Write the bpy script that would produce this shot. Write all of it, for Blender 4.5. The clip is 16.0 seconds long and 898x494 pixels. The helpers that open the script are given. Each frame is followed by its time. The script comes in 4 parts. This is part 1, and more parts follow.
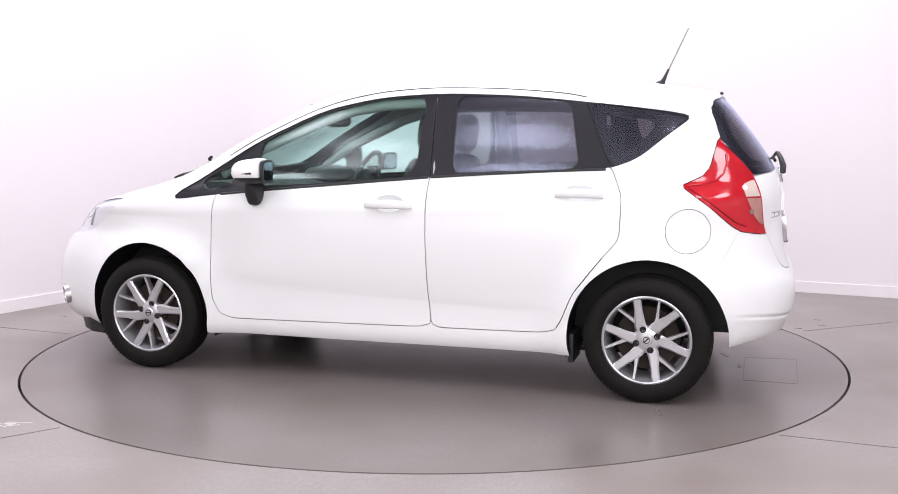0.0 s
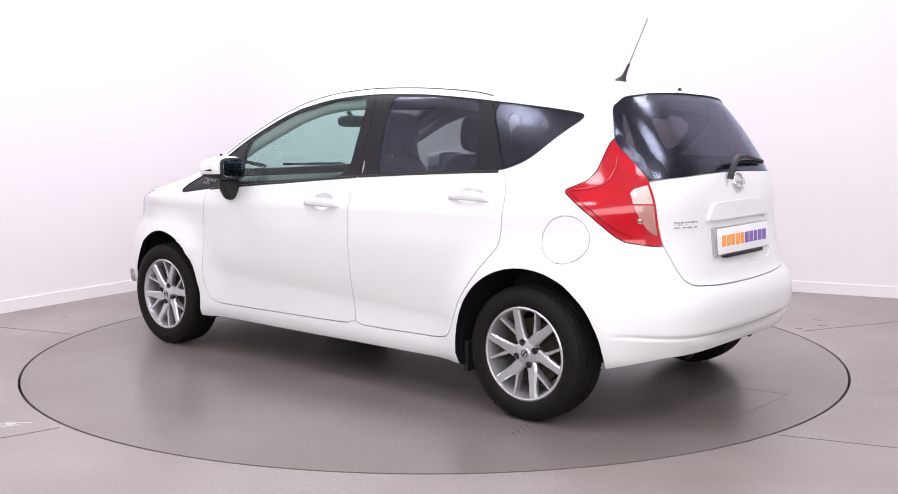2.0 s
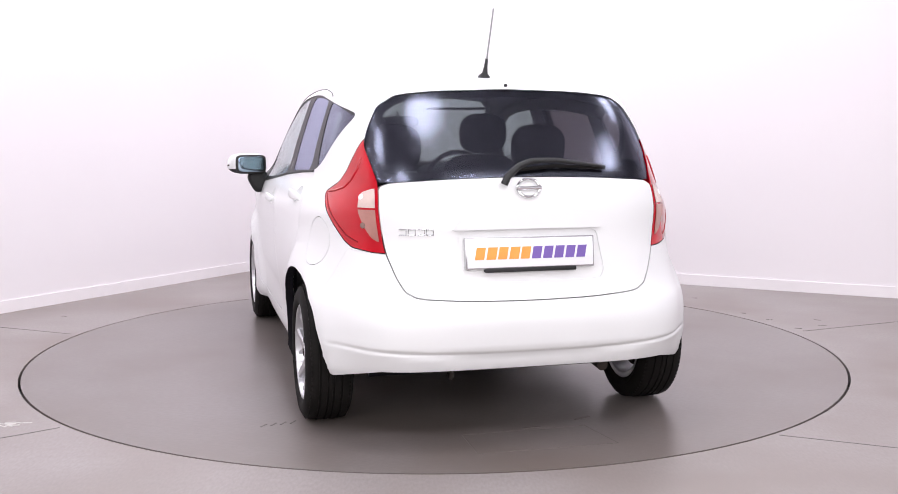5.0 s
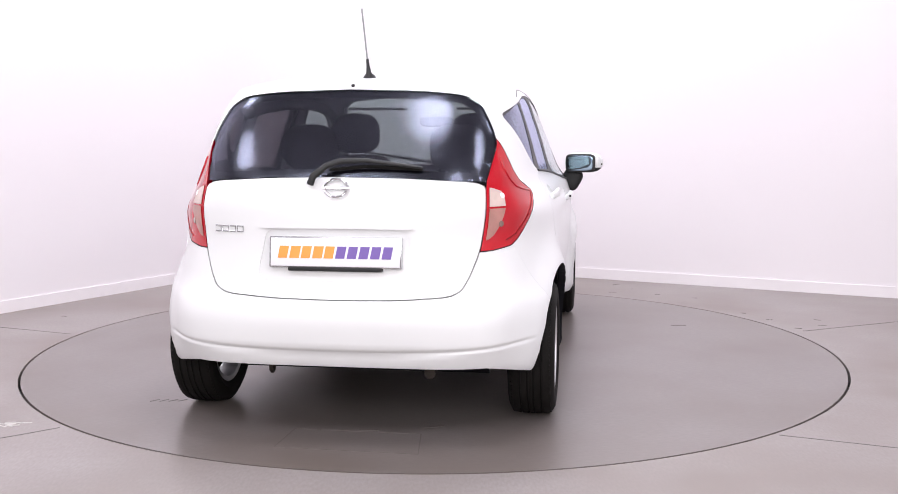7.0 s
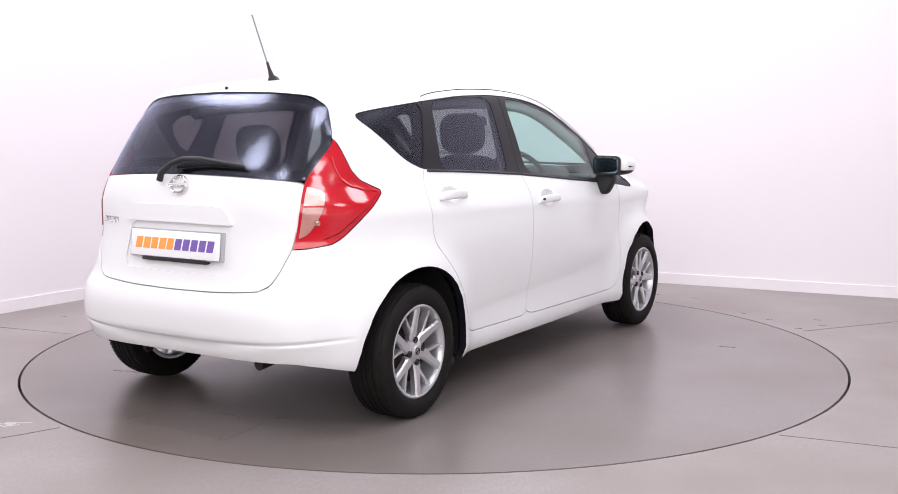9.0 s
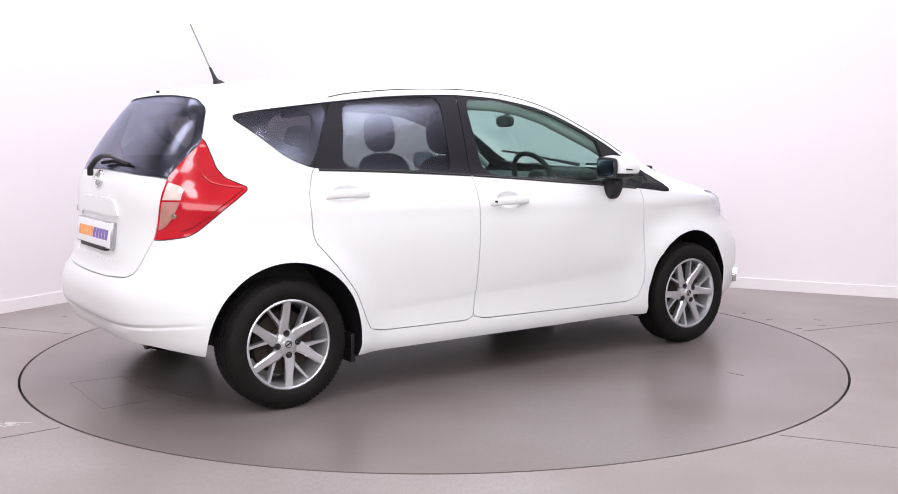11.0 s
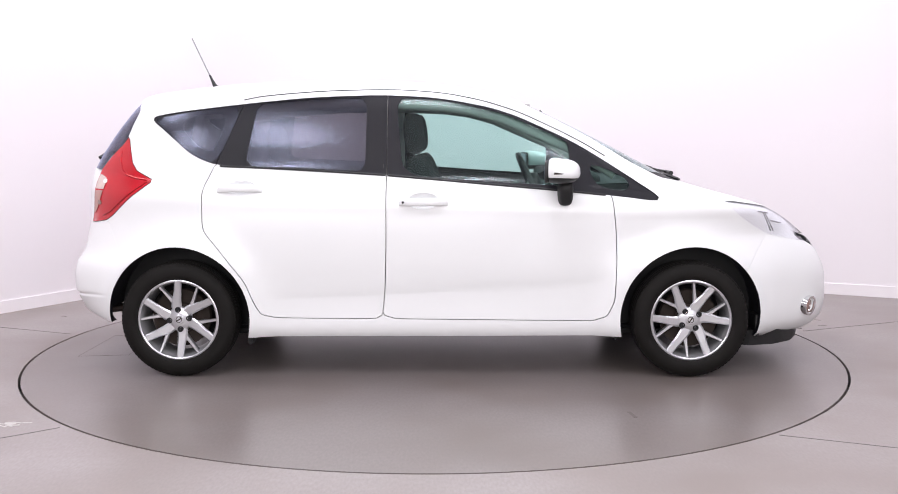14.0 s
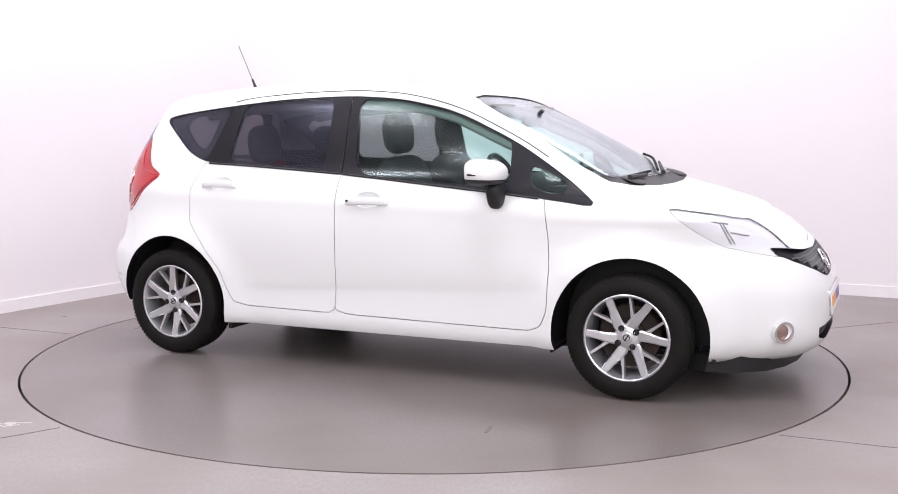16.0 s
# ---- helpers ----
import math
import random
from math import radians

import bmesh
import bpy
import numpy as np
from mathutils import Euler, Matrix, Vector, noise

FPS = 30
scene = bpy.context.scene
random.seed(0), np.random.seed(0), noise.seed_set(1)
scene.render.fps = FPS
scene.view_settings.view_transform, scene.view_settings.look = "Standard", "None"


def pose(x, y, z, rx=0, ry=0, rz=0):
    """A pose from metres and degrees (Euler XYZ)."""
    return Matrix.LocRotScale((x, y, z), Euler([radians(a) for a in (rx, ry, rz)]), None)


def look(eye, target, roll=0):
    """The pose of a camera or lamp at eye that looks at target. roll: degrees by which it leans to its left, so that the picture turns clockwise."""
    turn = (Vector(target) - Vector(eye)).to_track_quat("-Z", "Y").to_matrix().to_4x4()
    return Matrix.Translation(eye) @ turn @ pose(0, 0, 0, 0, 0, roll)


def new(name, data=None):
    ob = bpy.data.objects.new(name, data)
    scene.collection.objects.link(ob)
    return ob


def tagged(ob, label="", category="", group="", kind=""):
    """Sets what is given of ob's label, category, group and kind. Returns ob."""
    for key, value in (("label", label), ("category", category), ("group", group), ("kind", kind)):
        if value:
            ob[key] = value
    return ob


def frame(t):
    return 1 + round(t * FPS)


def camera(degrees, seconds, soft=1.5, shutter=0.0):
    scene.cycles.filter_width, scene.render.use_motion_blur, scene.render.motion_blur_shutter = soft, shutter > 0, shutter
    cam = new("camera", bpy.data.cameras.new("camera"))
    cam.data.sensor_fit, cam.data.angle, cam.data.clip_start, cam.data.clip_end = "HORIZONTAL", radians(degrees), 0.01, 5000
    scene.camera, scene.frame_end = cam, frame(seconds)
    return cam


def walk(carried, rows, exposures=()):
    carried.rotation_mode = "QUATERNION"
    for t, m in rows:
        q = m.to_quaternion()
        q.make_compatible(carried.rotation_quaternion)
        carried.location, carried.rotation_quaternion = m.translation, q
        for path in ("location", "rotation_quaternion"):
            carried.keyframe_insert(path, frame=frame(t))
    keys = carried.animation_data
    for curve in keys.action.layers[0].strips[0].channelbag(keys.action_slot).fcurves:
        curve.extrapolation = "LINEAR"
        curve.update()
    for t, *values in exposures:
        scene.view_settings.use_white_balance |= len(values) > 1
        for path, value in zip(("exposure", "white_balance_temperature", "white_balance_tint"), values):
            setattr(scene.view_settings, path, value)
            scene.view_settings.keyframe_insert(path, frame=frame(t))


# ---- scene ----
cam = camera(46.57, 16.0, soft=0.9)
walk(cam, [(0.0, pose(0, -5.956, 1.257, 83.57, 0.0436, -0.722)), (16.0, pose(0, -5.956, 1.257, 83.57, 0.0436, -0.722))],
     exposures=[(0.0, 0.0, 6500, 10), (16.0, 0.0, 6500, 10)])
START, RATE = 162.8, -11.715   # heading of the car at 0 s, degrees a second
CAR_X, CAR_Y = 0.006, 0.096    # middle of the wheelbase from the turntable's axis

# ---------------------------------------------------------------- light
world = bpy.data.worlds.new("studio_dark")
scene.world = world
world.use_nodes = True
world.node_tree.nodes["Background"].inputs[0].default_value = (0.8, 0.85, 1.0, 1)
world.node_tree.nodes["Background"].inputs[1].default_value = 0.05


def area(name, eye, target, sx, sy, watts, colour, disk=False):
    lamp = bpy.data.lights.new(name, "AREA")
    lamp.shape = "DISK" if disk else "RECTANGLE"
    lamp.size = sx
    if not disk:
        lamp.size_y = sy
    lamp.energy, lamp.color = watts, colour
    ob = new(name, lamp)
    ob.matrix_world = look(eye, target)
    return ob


# ---------------------------------------------------------------- materials
def material(name, base, rough=0.5, metal=0.0, coat=0.0, vary=0.06, scale=6.0, bump=0.0, bump_scale=200.0, spec=0.5, emit=0.0, grain=0.0, grain_scale=90.0):
    m = bpy.data.materials.new(name)
    m.use_nodes = True
    n, k = m.node_tree.nodes, m.node_tree.links
    b = n["Principled BSDF"]
    b.inputs["Roughness"].default_value = rough
    b.inputs["Metallic"].default_value = metal
    b.inputs["Coat Weight"].default_value = coat
    b.inputs["Coat Roughness"].default_value = 0.04
    b.inputs["Specular IOR Level"].default_value = spec
    tc = n.new("ShaderNodeTexCoord")
    nz = n.new("ShaderNodeTexNoise")
    nz.inputs["Scale"].default_value = scale
    nz.inputs["Detail"].default_value = 6
    k.new(tc.outputs["Object"], nz.inputs["Vector"])
    ramp = n.new("ShaderNodeMix")
    ramp.data_type = "RGBA"
    ramp.inputs[6].default_value = (*[c * (1 - vary) for c in base], 1)
    ramp.inputs[7].default_value = (*[min(1, c * (1 + vary)) for c in base], 1)
    k.new(nz.outputs["Fac"], ramp.inputs[0])
    k.new(ramp.outputs[2], b.inputs["Base Color"])
    if grain:
        # fine streaky fleck over the broad variation
        mp, n3, mr, mul = n.new("ShaderNodeMapping"), n.new("ShaderNodeTexNoise"), n.new("ShaderNodeMapRange"), n.new("ShaderNodeMix")
        mp.inputs["Scale"].default_value = (1.0, 0.35, 1.0)
        k.new(tc.outputs["Object"], mp.inputs["Vector"])
        k.new(mp.outputs["Vector"], n3.inputs["Vector"])
        n3.inputs["Scale"].default_value, n3.inputs["Detail"].default_value = grain_scale, 3
        mr.inputs["From Min"].default_value, mr.inputs["From Max"].default_value = 0.25, 0.75
        mr.inputs["To Min"].default_value, mr.inputs["To Max"].default_value = 1 - grain, 1 + grain
        k.new(n3.outputs["Fac"], mr.inputs["Value"])
        mul.data_type, mul.blend_type = "RGBA", "MULTIPLY"
        mul.inputs[0].default_value = 1.0
        k.new(ramp.outputs[2], mul.inputs[6])
        k.new(mr.outputs["Result"], mul.inputs[7])
        k.new(mul.outputs[2], b.inputs["Base Color"])
    if bump:
        n2 = n.new("ShaderNodeTexNoise")
        n2.inputs["Scale"].default_value = bump_scale
        n2.inputs["Detail"].default_value = 4
        k.new(tc.outputs["Object"], n2.inputs["Vector"])
        bp = n.new("ShaderNodeBump")
        bp.inputs["Strength"].default_value = bump
        bp.inputs["Distance"].default_value = 0.002
        k.new(n2.outputs["Fac"], bp.inputs["Height"])
        k.new(bp.outputs["Normal"], b.inputs["Normal"])
    if emit:
        b.inputs["Emission Color"].default_value = (*base, 1)
        b.inputs["Emission Strength"].default_value = emit
    return m


def glass(name, tint, gloss=0.0, least=0.05, shine=(0.95, 0.97, 1.0)):
    """Thin tinted glass: tinted see-through with a gloss that grows towards grazing."""
    m = bpy.data.materials.new(name)
    m.use_nodes = True
    n, k = m.node_tree.nodes, m.node_tree.links
    n.remove(n["Principled BSDF"])
    tr, gl, mx, lw = n.new("ShaderNodeBsdfTransparent"), n.new("ShaderNodeBsdfGlossy"), n.new("ShaderNodeMixShader"), n.new("ShaderNodeLayerWeight")
    tr.inputs[0].default_value = (*tint, 1)
    gl.inputs["Color"].default_value = (*shine, 1)
    gl.inputs["Roughness"].default_value = gloss
    lw.inputs["Blend"].default_value = 0.5
    power, gain = n.new("ShaderNodeMath"), n.new("ShaderNodeMath")
    power.operation, gain.operation = "POWER", "MULTIPLY_ADD"
    power.inputs[1].default_value = 5.0
    gain.inputs[1].default_value, gain.inputs[2].default_value = 0.9, least
    k.new(lw.outputs["Facing"], power.inputs[0])
    k.new(power.outputs[0], gain.inputs[0])
    k.new(gain.outputs[0], mx.inputs[0])
    k.new(tr.outputs[0], mx.inputs[1])
    k.new(gl.outputs[0], mx.inputs[2])
    k.new(mx.outputs[0], n["Material Output"].inputs[0])
    return m


PAINT = material("white_paint", (0.772, 0.778, 0.782), 0.4, coat=0.5, vary=0.012, scale=3)
PAINT.node_tree.nodes["Principled BSDF"].inputs["Coat Roughness"].default_value = 0.16
TRIM = material("interior_trim", (0.022, 0.022, 0.024), 0.75, vary=0.15)
BLACK = material("black_trim", (0.009, 0.0085, 0.012), 0.42, coat=0.0, spec=0.25, vary=0.1)
LINING = material("headlining", (0.42, 0.41, 0.40), 0.9, vary=0.05, bump=0.2, bump_scale=400)
FABRIC = material("seat_fabric", (0.020, 0.020, 0.023), 0.92, vary=0.2, scale=9)
RUBBER = material("tyre_rubber", (0.009, 0.0080, 0.0074), 0.7, vary=0.35, scale=12, spec=0.15, bump=0.15, bump_scale=120)
ALLOY = material("alloy", (0.58, 0.58, 0.60), 0.30, metal=0.75, coat=0.4, vary=0.03, scale=20)
ROTOR = material("rusty_iron", (0.030, 0.022, 0.018), 0.75, metal=0.2, vary=0.4, scale=14, spec=0.3)
CHROME = material("chrome", (0.85, 0.85, 0.86), 0.08, metal=1.0, vary=0.01)
STEEL = material("dull_steel", (0.055, 0.046, 0.040), 0.55, metal=0.8, vary=0.35, scale=25)
PLASTIC = material("black_plastic", (0.012, 0.012, 0.013), 0.55, vary=0.15, bump=0.2, bump_scale=400)
RED = material("red_lens", (0.46, 0.004, 0.013), 0.12, coat=0.6, spec=0.3, vary=0.30, scale=6)
DARK_RED = material("red_lens_rib", (0.22, 0.001, 0.004), 0.5, spec=0.2, vary=0.2, scale=20)
BEIGE = material("reversing_lens", (0.60, 0.47, 0.43), 0.2, coat=0.6, vary=0.3, scale=18)
AMBER = material("clear_lens", (0.42, 0.20, 0.17), 0.2, coat=0.6, vary=0.35, scale=14)
SILVER = material("lamp_reflector", (0.88, 0.88, 0.89), 0.25, metal=0.0, vary=0.05, scale=10)
GREEN_GLASS = glass("green_tint_glass", (0.82, 0.925, 0.90), gloss=0.16, least=0.024)
PRIVACY = glass("privacy_glass", (0.55, 0.535, 0.55), gloss=0.20, least=0.06, shine=(0.74, 0.79, 1.0))
CLEAR = glass("clear_plastic", (0.96, 0.96, 0.97))
PLATE = material("plate_white", (0.82, 0.82, 0.84), 0.3, vary=0.02)
ORANGE = material("print_orange", (0.85, 0.33, 0.06), 0.4, vary=0.12, scale=15)
PURPLE = material("print_purple", (0.17, 0.10, 0.38), 0.4, vary=0.12, scale=15)
GREY_PRINT = material("badge_silver", (0.55, 0.55, 0.57), 0.2, metal=0.8, vary=0.03)
MIRROR = material("mirror_glass", (0.22, 0.28, 0.34), 0.02, metal=1.0, vary=0.0)
COPPER = material("fog_lens", (0.34, 0.22, 0.19), 0.1, metal=0.5, coat=1.0, vary=0.1, scale=20)


# ---------------------------------------------------------------- mesh helpers
def mesh_of(bm, name="piece"):
    me = bpy.data.meshes.new(name)
    bm.to_mesh(me)
    bm.free()
    return me


def smooth(me, angle=35):
    me.shade_smooth()
    me.set_sharp_from_angle(angle=radians(angle))
    return me


def part(name, data, mat, parent, label="", angle=35, m=None):
    """Links a bmesh or mesh as one mesh object under a thing or part."""
    me = mesh_of(data, name) if isinstance(data, bmesh.types.BMesh) else data
    if mat is not None:
        me.materials.clear()
        me.materials.append(mat)
        smooth(me, angle)
    ob = new(name, me)
    ob.parent = parent
    if m is not None:
        ob.matrix_basis = m
    return tagged(ob, label)


def box(bm, x0, x1, y0, y1, z0, z1, bevel=0.0, m=None, seg=2):
    r = bmesh.ops.create_cube(bm, size=1)
    v = r["verts"]
    bmesh.ops.transform(bm, verts=v, matrix=Matrix.Translation(((x0 + x1) / 2, (y0 + y1) / 2, (z0 + z1) / 2)) @ Matrix.Diagonal((x1 - x0, y1 - y0, z1 - z0, 1)))
    if bevel:
        e = list({e for q in v for e in q.link_edges})
        r = bmesh.ops.bevel(bm, geom=e, offset=bevel, segments=seg, affect="EDGES", profile=0.6)
        v = list({q for f in r["faces"] for q in f.verts} | {q for q in v if q.is_valid})
    if m is not None:
        bmesh.ops.transform(bm, verts=v, matrix=m)
    return v


def lathe(bm, profile, seg=64, m=None):
    """Turns a closed profile of (radius, height) round the y axis."""
    n = len(profile)
    vs = [[bm.verts.new((r * math.cos(2 * math.pi * i / seg), h, r * math.sin(2 * math.pi * i / seg))) for r, h in profile] for i in range(seg)]
    fs = []
    for i in range(seg):
        a, b = vs[i], vs[(i + 1) % seg]
        for j in range(n):
            k = (j + 1) % n
            fs.append(bm.faces.new((a[j], b[j], b[k], a[k])))
    bmesh.ops.recalc_face_normals(bm, faces=fs)
    v = [q for ring in vs for q in ring]
    if m is not None:
        bmesh.ops.transform(bm, verts=v, matrix=m)
    return v


def tube(bm, points, radius, seg=8, close=False):
    """A round bar along points; radius a number or one for each point."""
    pts = [Vector(q) for q in points]
    n = len(pts)
    rad = radius if isinstance(radius, (list, tuple)) else [radius] * n
    rings = []
    up = Vector((0.13, 0.31, 0.94))
    for i, q in enumerate(pts):
        a = pts[(i - 1) % n] if (i or close) else q
        b = pts[(i + 1) % n] if (i < n - 1 or close) else q
        d = (b - a).normalized()
        s = d.cross(up).normalized()
        t = s.cross(d)
        rings.append([bm.verts.new(q + rad[i] * (math.cos(2 * math.pi * j / seg) * s + math.sin(2 * math.pi * j / seg) * t)) for j in range(seg)])
    for i in range(n if close else n - 1):
        a, b = rings[i], rings[(i + 1) % n]
        for j in range(seg):
            bm.faces.new((a[j], a[(j + 1) % seg], b[(j + 1) % seg], b[j]))
    if not close:
        bm.faces.new(rings[0][::-1])
        bm.faces.new(rings[-1])


def rounded(poly, times=2, cut=0.25):
    for _ in range(times):
        out = []
        for i, a in enumerate(poly):
            b = poly[(i + 1) % len(poly)]
            out += [tuple(a[k] + cut * (b[k] - a[k]) for k in (0, 1)), tuple(b[k] - cut * (b[k] - a[k]) for k in (0, 1))]
        poly = out
    return poly


def grown(poly, d):
    """The polygon moved outwards by d (inwards where d is negative)."""
    n = len(poly)
    turn = sum(poly[i][0] * poly[(i + 1) % n][1] - poly[(i + 1) % n][0] * poly[i][1] for i in range(n))
    s = 1 if turn > 0 else -1
    out = []
    for i in range(n):
        a, q, b = Vector(poly[i - 1]), Vector(poly[i]), Vector(poly[(i + 1) % n])
        e1, e2 = (q - a), (b - q)
        if e1.length < 1e-7 or e2.length < 1e-7:
            out.append(tuple(q))
            continue
        e1.normalize(), e2.normalize()
        n1, n2 = Vector((e1.y, -e1.x)) * s, Vector((e2.y, -e2.x)) * s
        h = (n1 + n2).normalized()
        out.append(tuple(q + h * (d / max(0.4, h.dot(n1)))))
    return out


def prism(poly, axis, lo, hi, slot=2):
    """A closed prism: poly in (x, z) along y, or in (y, z) along x, or (x, y) along z."""
    bm = bmesh.new()
    place = {"y": lambda a, b, c: (a, c, b), "x": lambda a, b, c: (c, a, b), "z": lambda a, b, c: (a, b, c)}[axis]
    lower = [bm.verts.new(place(a, b, lo)) for a, b in poly]
    upper = [bm.verts.new(place(a, b, hi)) for a, b in poly]
    n = len(poly)
    fs = [bm.faces.new(lower), bm.faces.new(upper[::-1])]
    for i in range(n):
        fs.append(bm.faces.new((lower[i], upper[i], upper[(i + 1) % n], lower[(i + 1) % n])))
    bmesh.ops.triangulate(bm, faces=fs[:2])
    bmesh.ops.recalc_face_normals(bm, faces=bm.faces[:])
    for f in bm.faces:
        f.material_index = slot
    return mesh_of(bm, "cutter")


def boolean(a, b, op):
    """Mesh a with mesh b cut away (DIFFERENCE) or kept (INTERSECT). The inputs stay."""
    for me in (a, b):
        if not me.materials:
            for q in SLOTS:
                me.materials.append(q)
    oa, ob = new("work_a", a), new("work_b", b)
    md = oa.modifiers.new("cut", "BOOLEAN")
    md.object, md.operation, md.solver = ob, op, "MANIFOLD"
    bpy.context.view_layer.update()
    me = bpy.data.meshes.new_from_object(oa.evaluated_get(bpy.context.evaluated_depsgraph_get()))
    bpy.data.objects.remove(oa)
    bpy.data.objects.remove(ob)
    return me


# ---------------------------------------------------------------- the car's skin
def pchip(table):
    """A smooth monotone curve through (z, value) pairs."""
    x, y = np.array([q[0] for q in table], float), np.array([q[1] for q in table], float)
    h, d = np.diff(x), np.diff(y) / np.diff(x)
    m = np.zeros(len(x))
    m[0], m[-1] = d[0], d[-1]
    for i in range(1, len(x) - 1):
        if d[i - 1] * d[i] > 0:
            w1, w2 = 2 * h[i] + h[i - 1], h[i] + 2 * h[i - 1]
            m[i] = (w1 + w2) / (w1 / d[i - 1] + w2 / d[i])

    def value(v):
        v = min(max(v, x[0]), x[-1])
        i = min(int(np.searchsorted(x, v, "right")) - 1, len(x) - 2)
        t = (v - x[i]) / h[i]
        return ((1 + 2 * t) * (1 - t) ** 2 * y[i] + t * (1 - t) ** 2 * h[i] * m[i] + t * t * (3 - 2 * t) * y[i + 1] + t * t * (t - 1) * h[i] * m[i + 1])
    return value


NOSE = pchip([(0.19, 2.06), (0.22, 2.105), (0.28, 2.14), (0.36, 2.148), (0.48, 2.138), (0.60, 2.09), (0.68, 2.03), (0.73, 1.967), (0.80, 1.862), (0.86, 1.73),
              (0.91, 1.56), (0.96, 1.38), (1.00, 1.265), (1.06, 1.15), (1.195, 0.896), (1.325, 0.635), (1.438, 0.374), (1.481, 0.177), (1.507, 0.0), (1.524, -0.25), (1.532, -0.5)])
TAIL = pchip([(0.19, -1.70), (0.24, -1.80), (0.30, -1.90), (0.36, -1.93), (0.42, -1.955), (0.50, -1.96), (0.57, -1.945), (0.61, -1.918), (0.72, -1.90), (0.83, -1.888),
              (0.94, -1.883), (1.03, -1.868), (1.07, -1.852), (1.20, -1.768), (1.30, -1.692), (1.40, -1.608), (1.435, -1.562), (1.45, -1.50), (1.468, -1.39), (1.486, -1.27),
              (1.507, -1.08), (1.523, -0.83), (1.532, -0.56)])
WIDE = pchip([(0.19, 0.785), (0.22, 0.805), (0.27, 0.815), (0.33, 0.815), (0.45, 0.822), (0.60, 0.838), (0.75, 0.845), (0.86, 0.838), (0.94, 0.818), (0.99, 0.79), (1.03, 0.765),
              (1.20, 0.712), (1.31, 0.676), (1.41, 0.637), (1.45, 0.605), (1.475, 0.56), (1.495, 0.48), (1.511, 0.38), (1.524, 0.24), (1.532, 0.03)])
SQUARE_FRONT = pchip([(0.19, 3.9), (0.35, 4.3), (0.55, 4.4), (0.70, 4.3), (0.80, 5.6), (0.90, 9.0), (1.0, 8.0), (1.2, 8.0), (1.4, 6.5), (1.48, 4.5), (1.532, 2.5)])
SQUARE_REAR = pchip([(0.19, 4.8), (0.40, 5.4), (0.55, 5.0), (0.68, 4.3), (0.8, 4.0), (1.05, 4.5), (1.2, 4.9), (1.3, 5.2), (1.43, 5.0), (1.48, 4.0), (1.532, 2.5)])
MID = -0.4


def skin_point(phi, z):
    c, s = math.cos(phi), math.sin(phi)
    front = c > 0
    n = SQUARE_FRONT(z) if front else SQUARE_REAR(z)
    mid = MID if z < 1.44 else MID - (z - 1.44) / 0.092 * 0.13
    a = (NOSE(z) - mid) if front else (mid - TAIL(z))
    k = (abs(c) ** n + abs(s) ** n) ** (-1 / n)
    x, y = mid + a * c * k, WIDE(z) * s * k
    side = min(1, max(0, (abs(y) / max(WIDE(z), 0.01) - 0.55) / 0.3))
    if z < 1.0:
        for wheel, amount in ((1.3, 0.055), (-1.3, 0.045)):
            r = math.hypot(x - wheel, z - 0.30)
            y += math.copysign(side * amount * math.exp(-((r - 0.36) / (0.09 if r > 0.36 else 0.3)) ** 2), y)
        lower = 0.43 + 0.05 * x
        y -= math.copysign(side * 0.005 * math.exp(-((z - lower) / (0.035 if z > lower else 0.09)) ** 2) * max(0.0, 1 - (abs(x) / 0.98) ** 4), y)
        y += math.copysign(side * 0.004 * math.exp(-((z - 0.87 - 0.03 * -x) / 0.035) ** 2), y)
    if x < -1.5:
        x += (0.010 * math.exp(-((z - 0.378 - 0.06 * y * y) / 0.0075) ** 2)) * min(1, (-1.5 - x) / 0.25) * min(1, max(0, (0.80 - abs(y)) / 0.08))
    return x, y, z


LEVELS = sorted(set(np.round(np.concatenate([np.linspace(0.19, 0.30, 6), np.linspace(0.30, 0.38, 4), np.linspace(0.38, 0.44, 15), np.linspace(0.44, 0.80, 17), np.linspace(0.80, 1.02, 22), np.linspace(1.02, 1.40, 15),
                np.linspace(1.40, 1.50, 14), np.linspace(1.50, 1.5318, 9)]), 4)))
AROUND = 184


def skin(offset):
    """The body's skin as vertices and faces, moved inwards by offset."""
    bm = bmesh.new()
    rings = []
    for z in LEVELS:
        ring = []
        for i in range(AROUND):
            t = 2 * math.pi * (i + 0.5) / AROUND
            # more stations near the corners and along the flanks
            ring.append(bm.verts.new(skin_point(t, float(z))))
        rings.append(ring)
    for a, b in zip(rings, rings[1:]):
        for i in range(AROUND):
            j = (i + 1) % AROUND
            bm.faces.new((a[i], a[j], b[j], b[i]))
    bm.faces.new(rings[0][::-1])
    bm.faces.new(rings[-1])
    bm.normal_update()
    if offset:
        n = [v.normal.copy() for v in bm.verts]
        for v, q in zip(bm.verts, n):
            v.co -= q * offset
        bm.normal_update()
    return bm


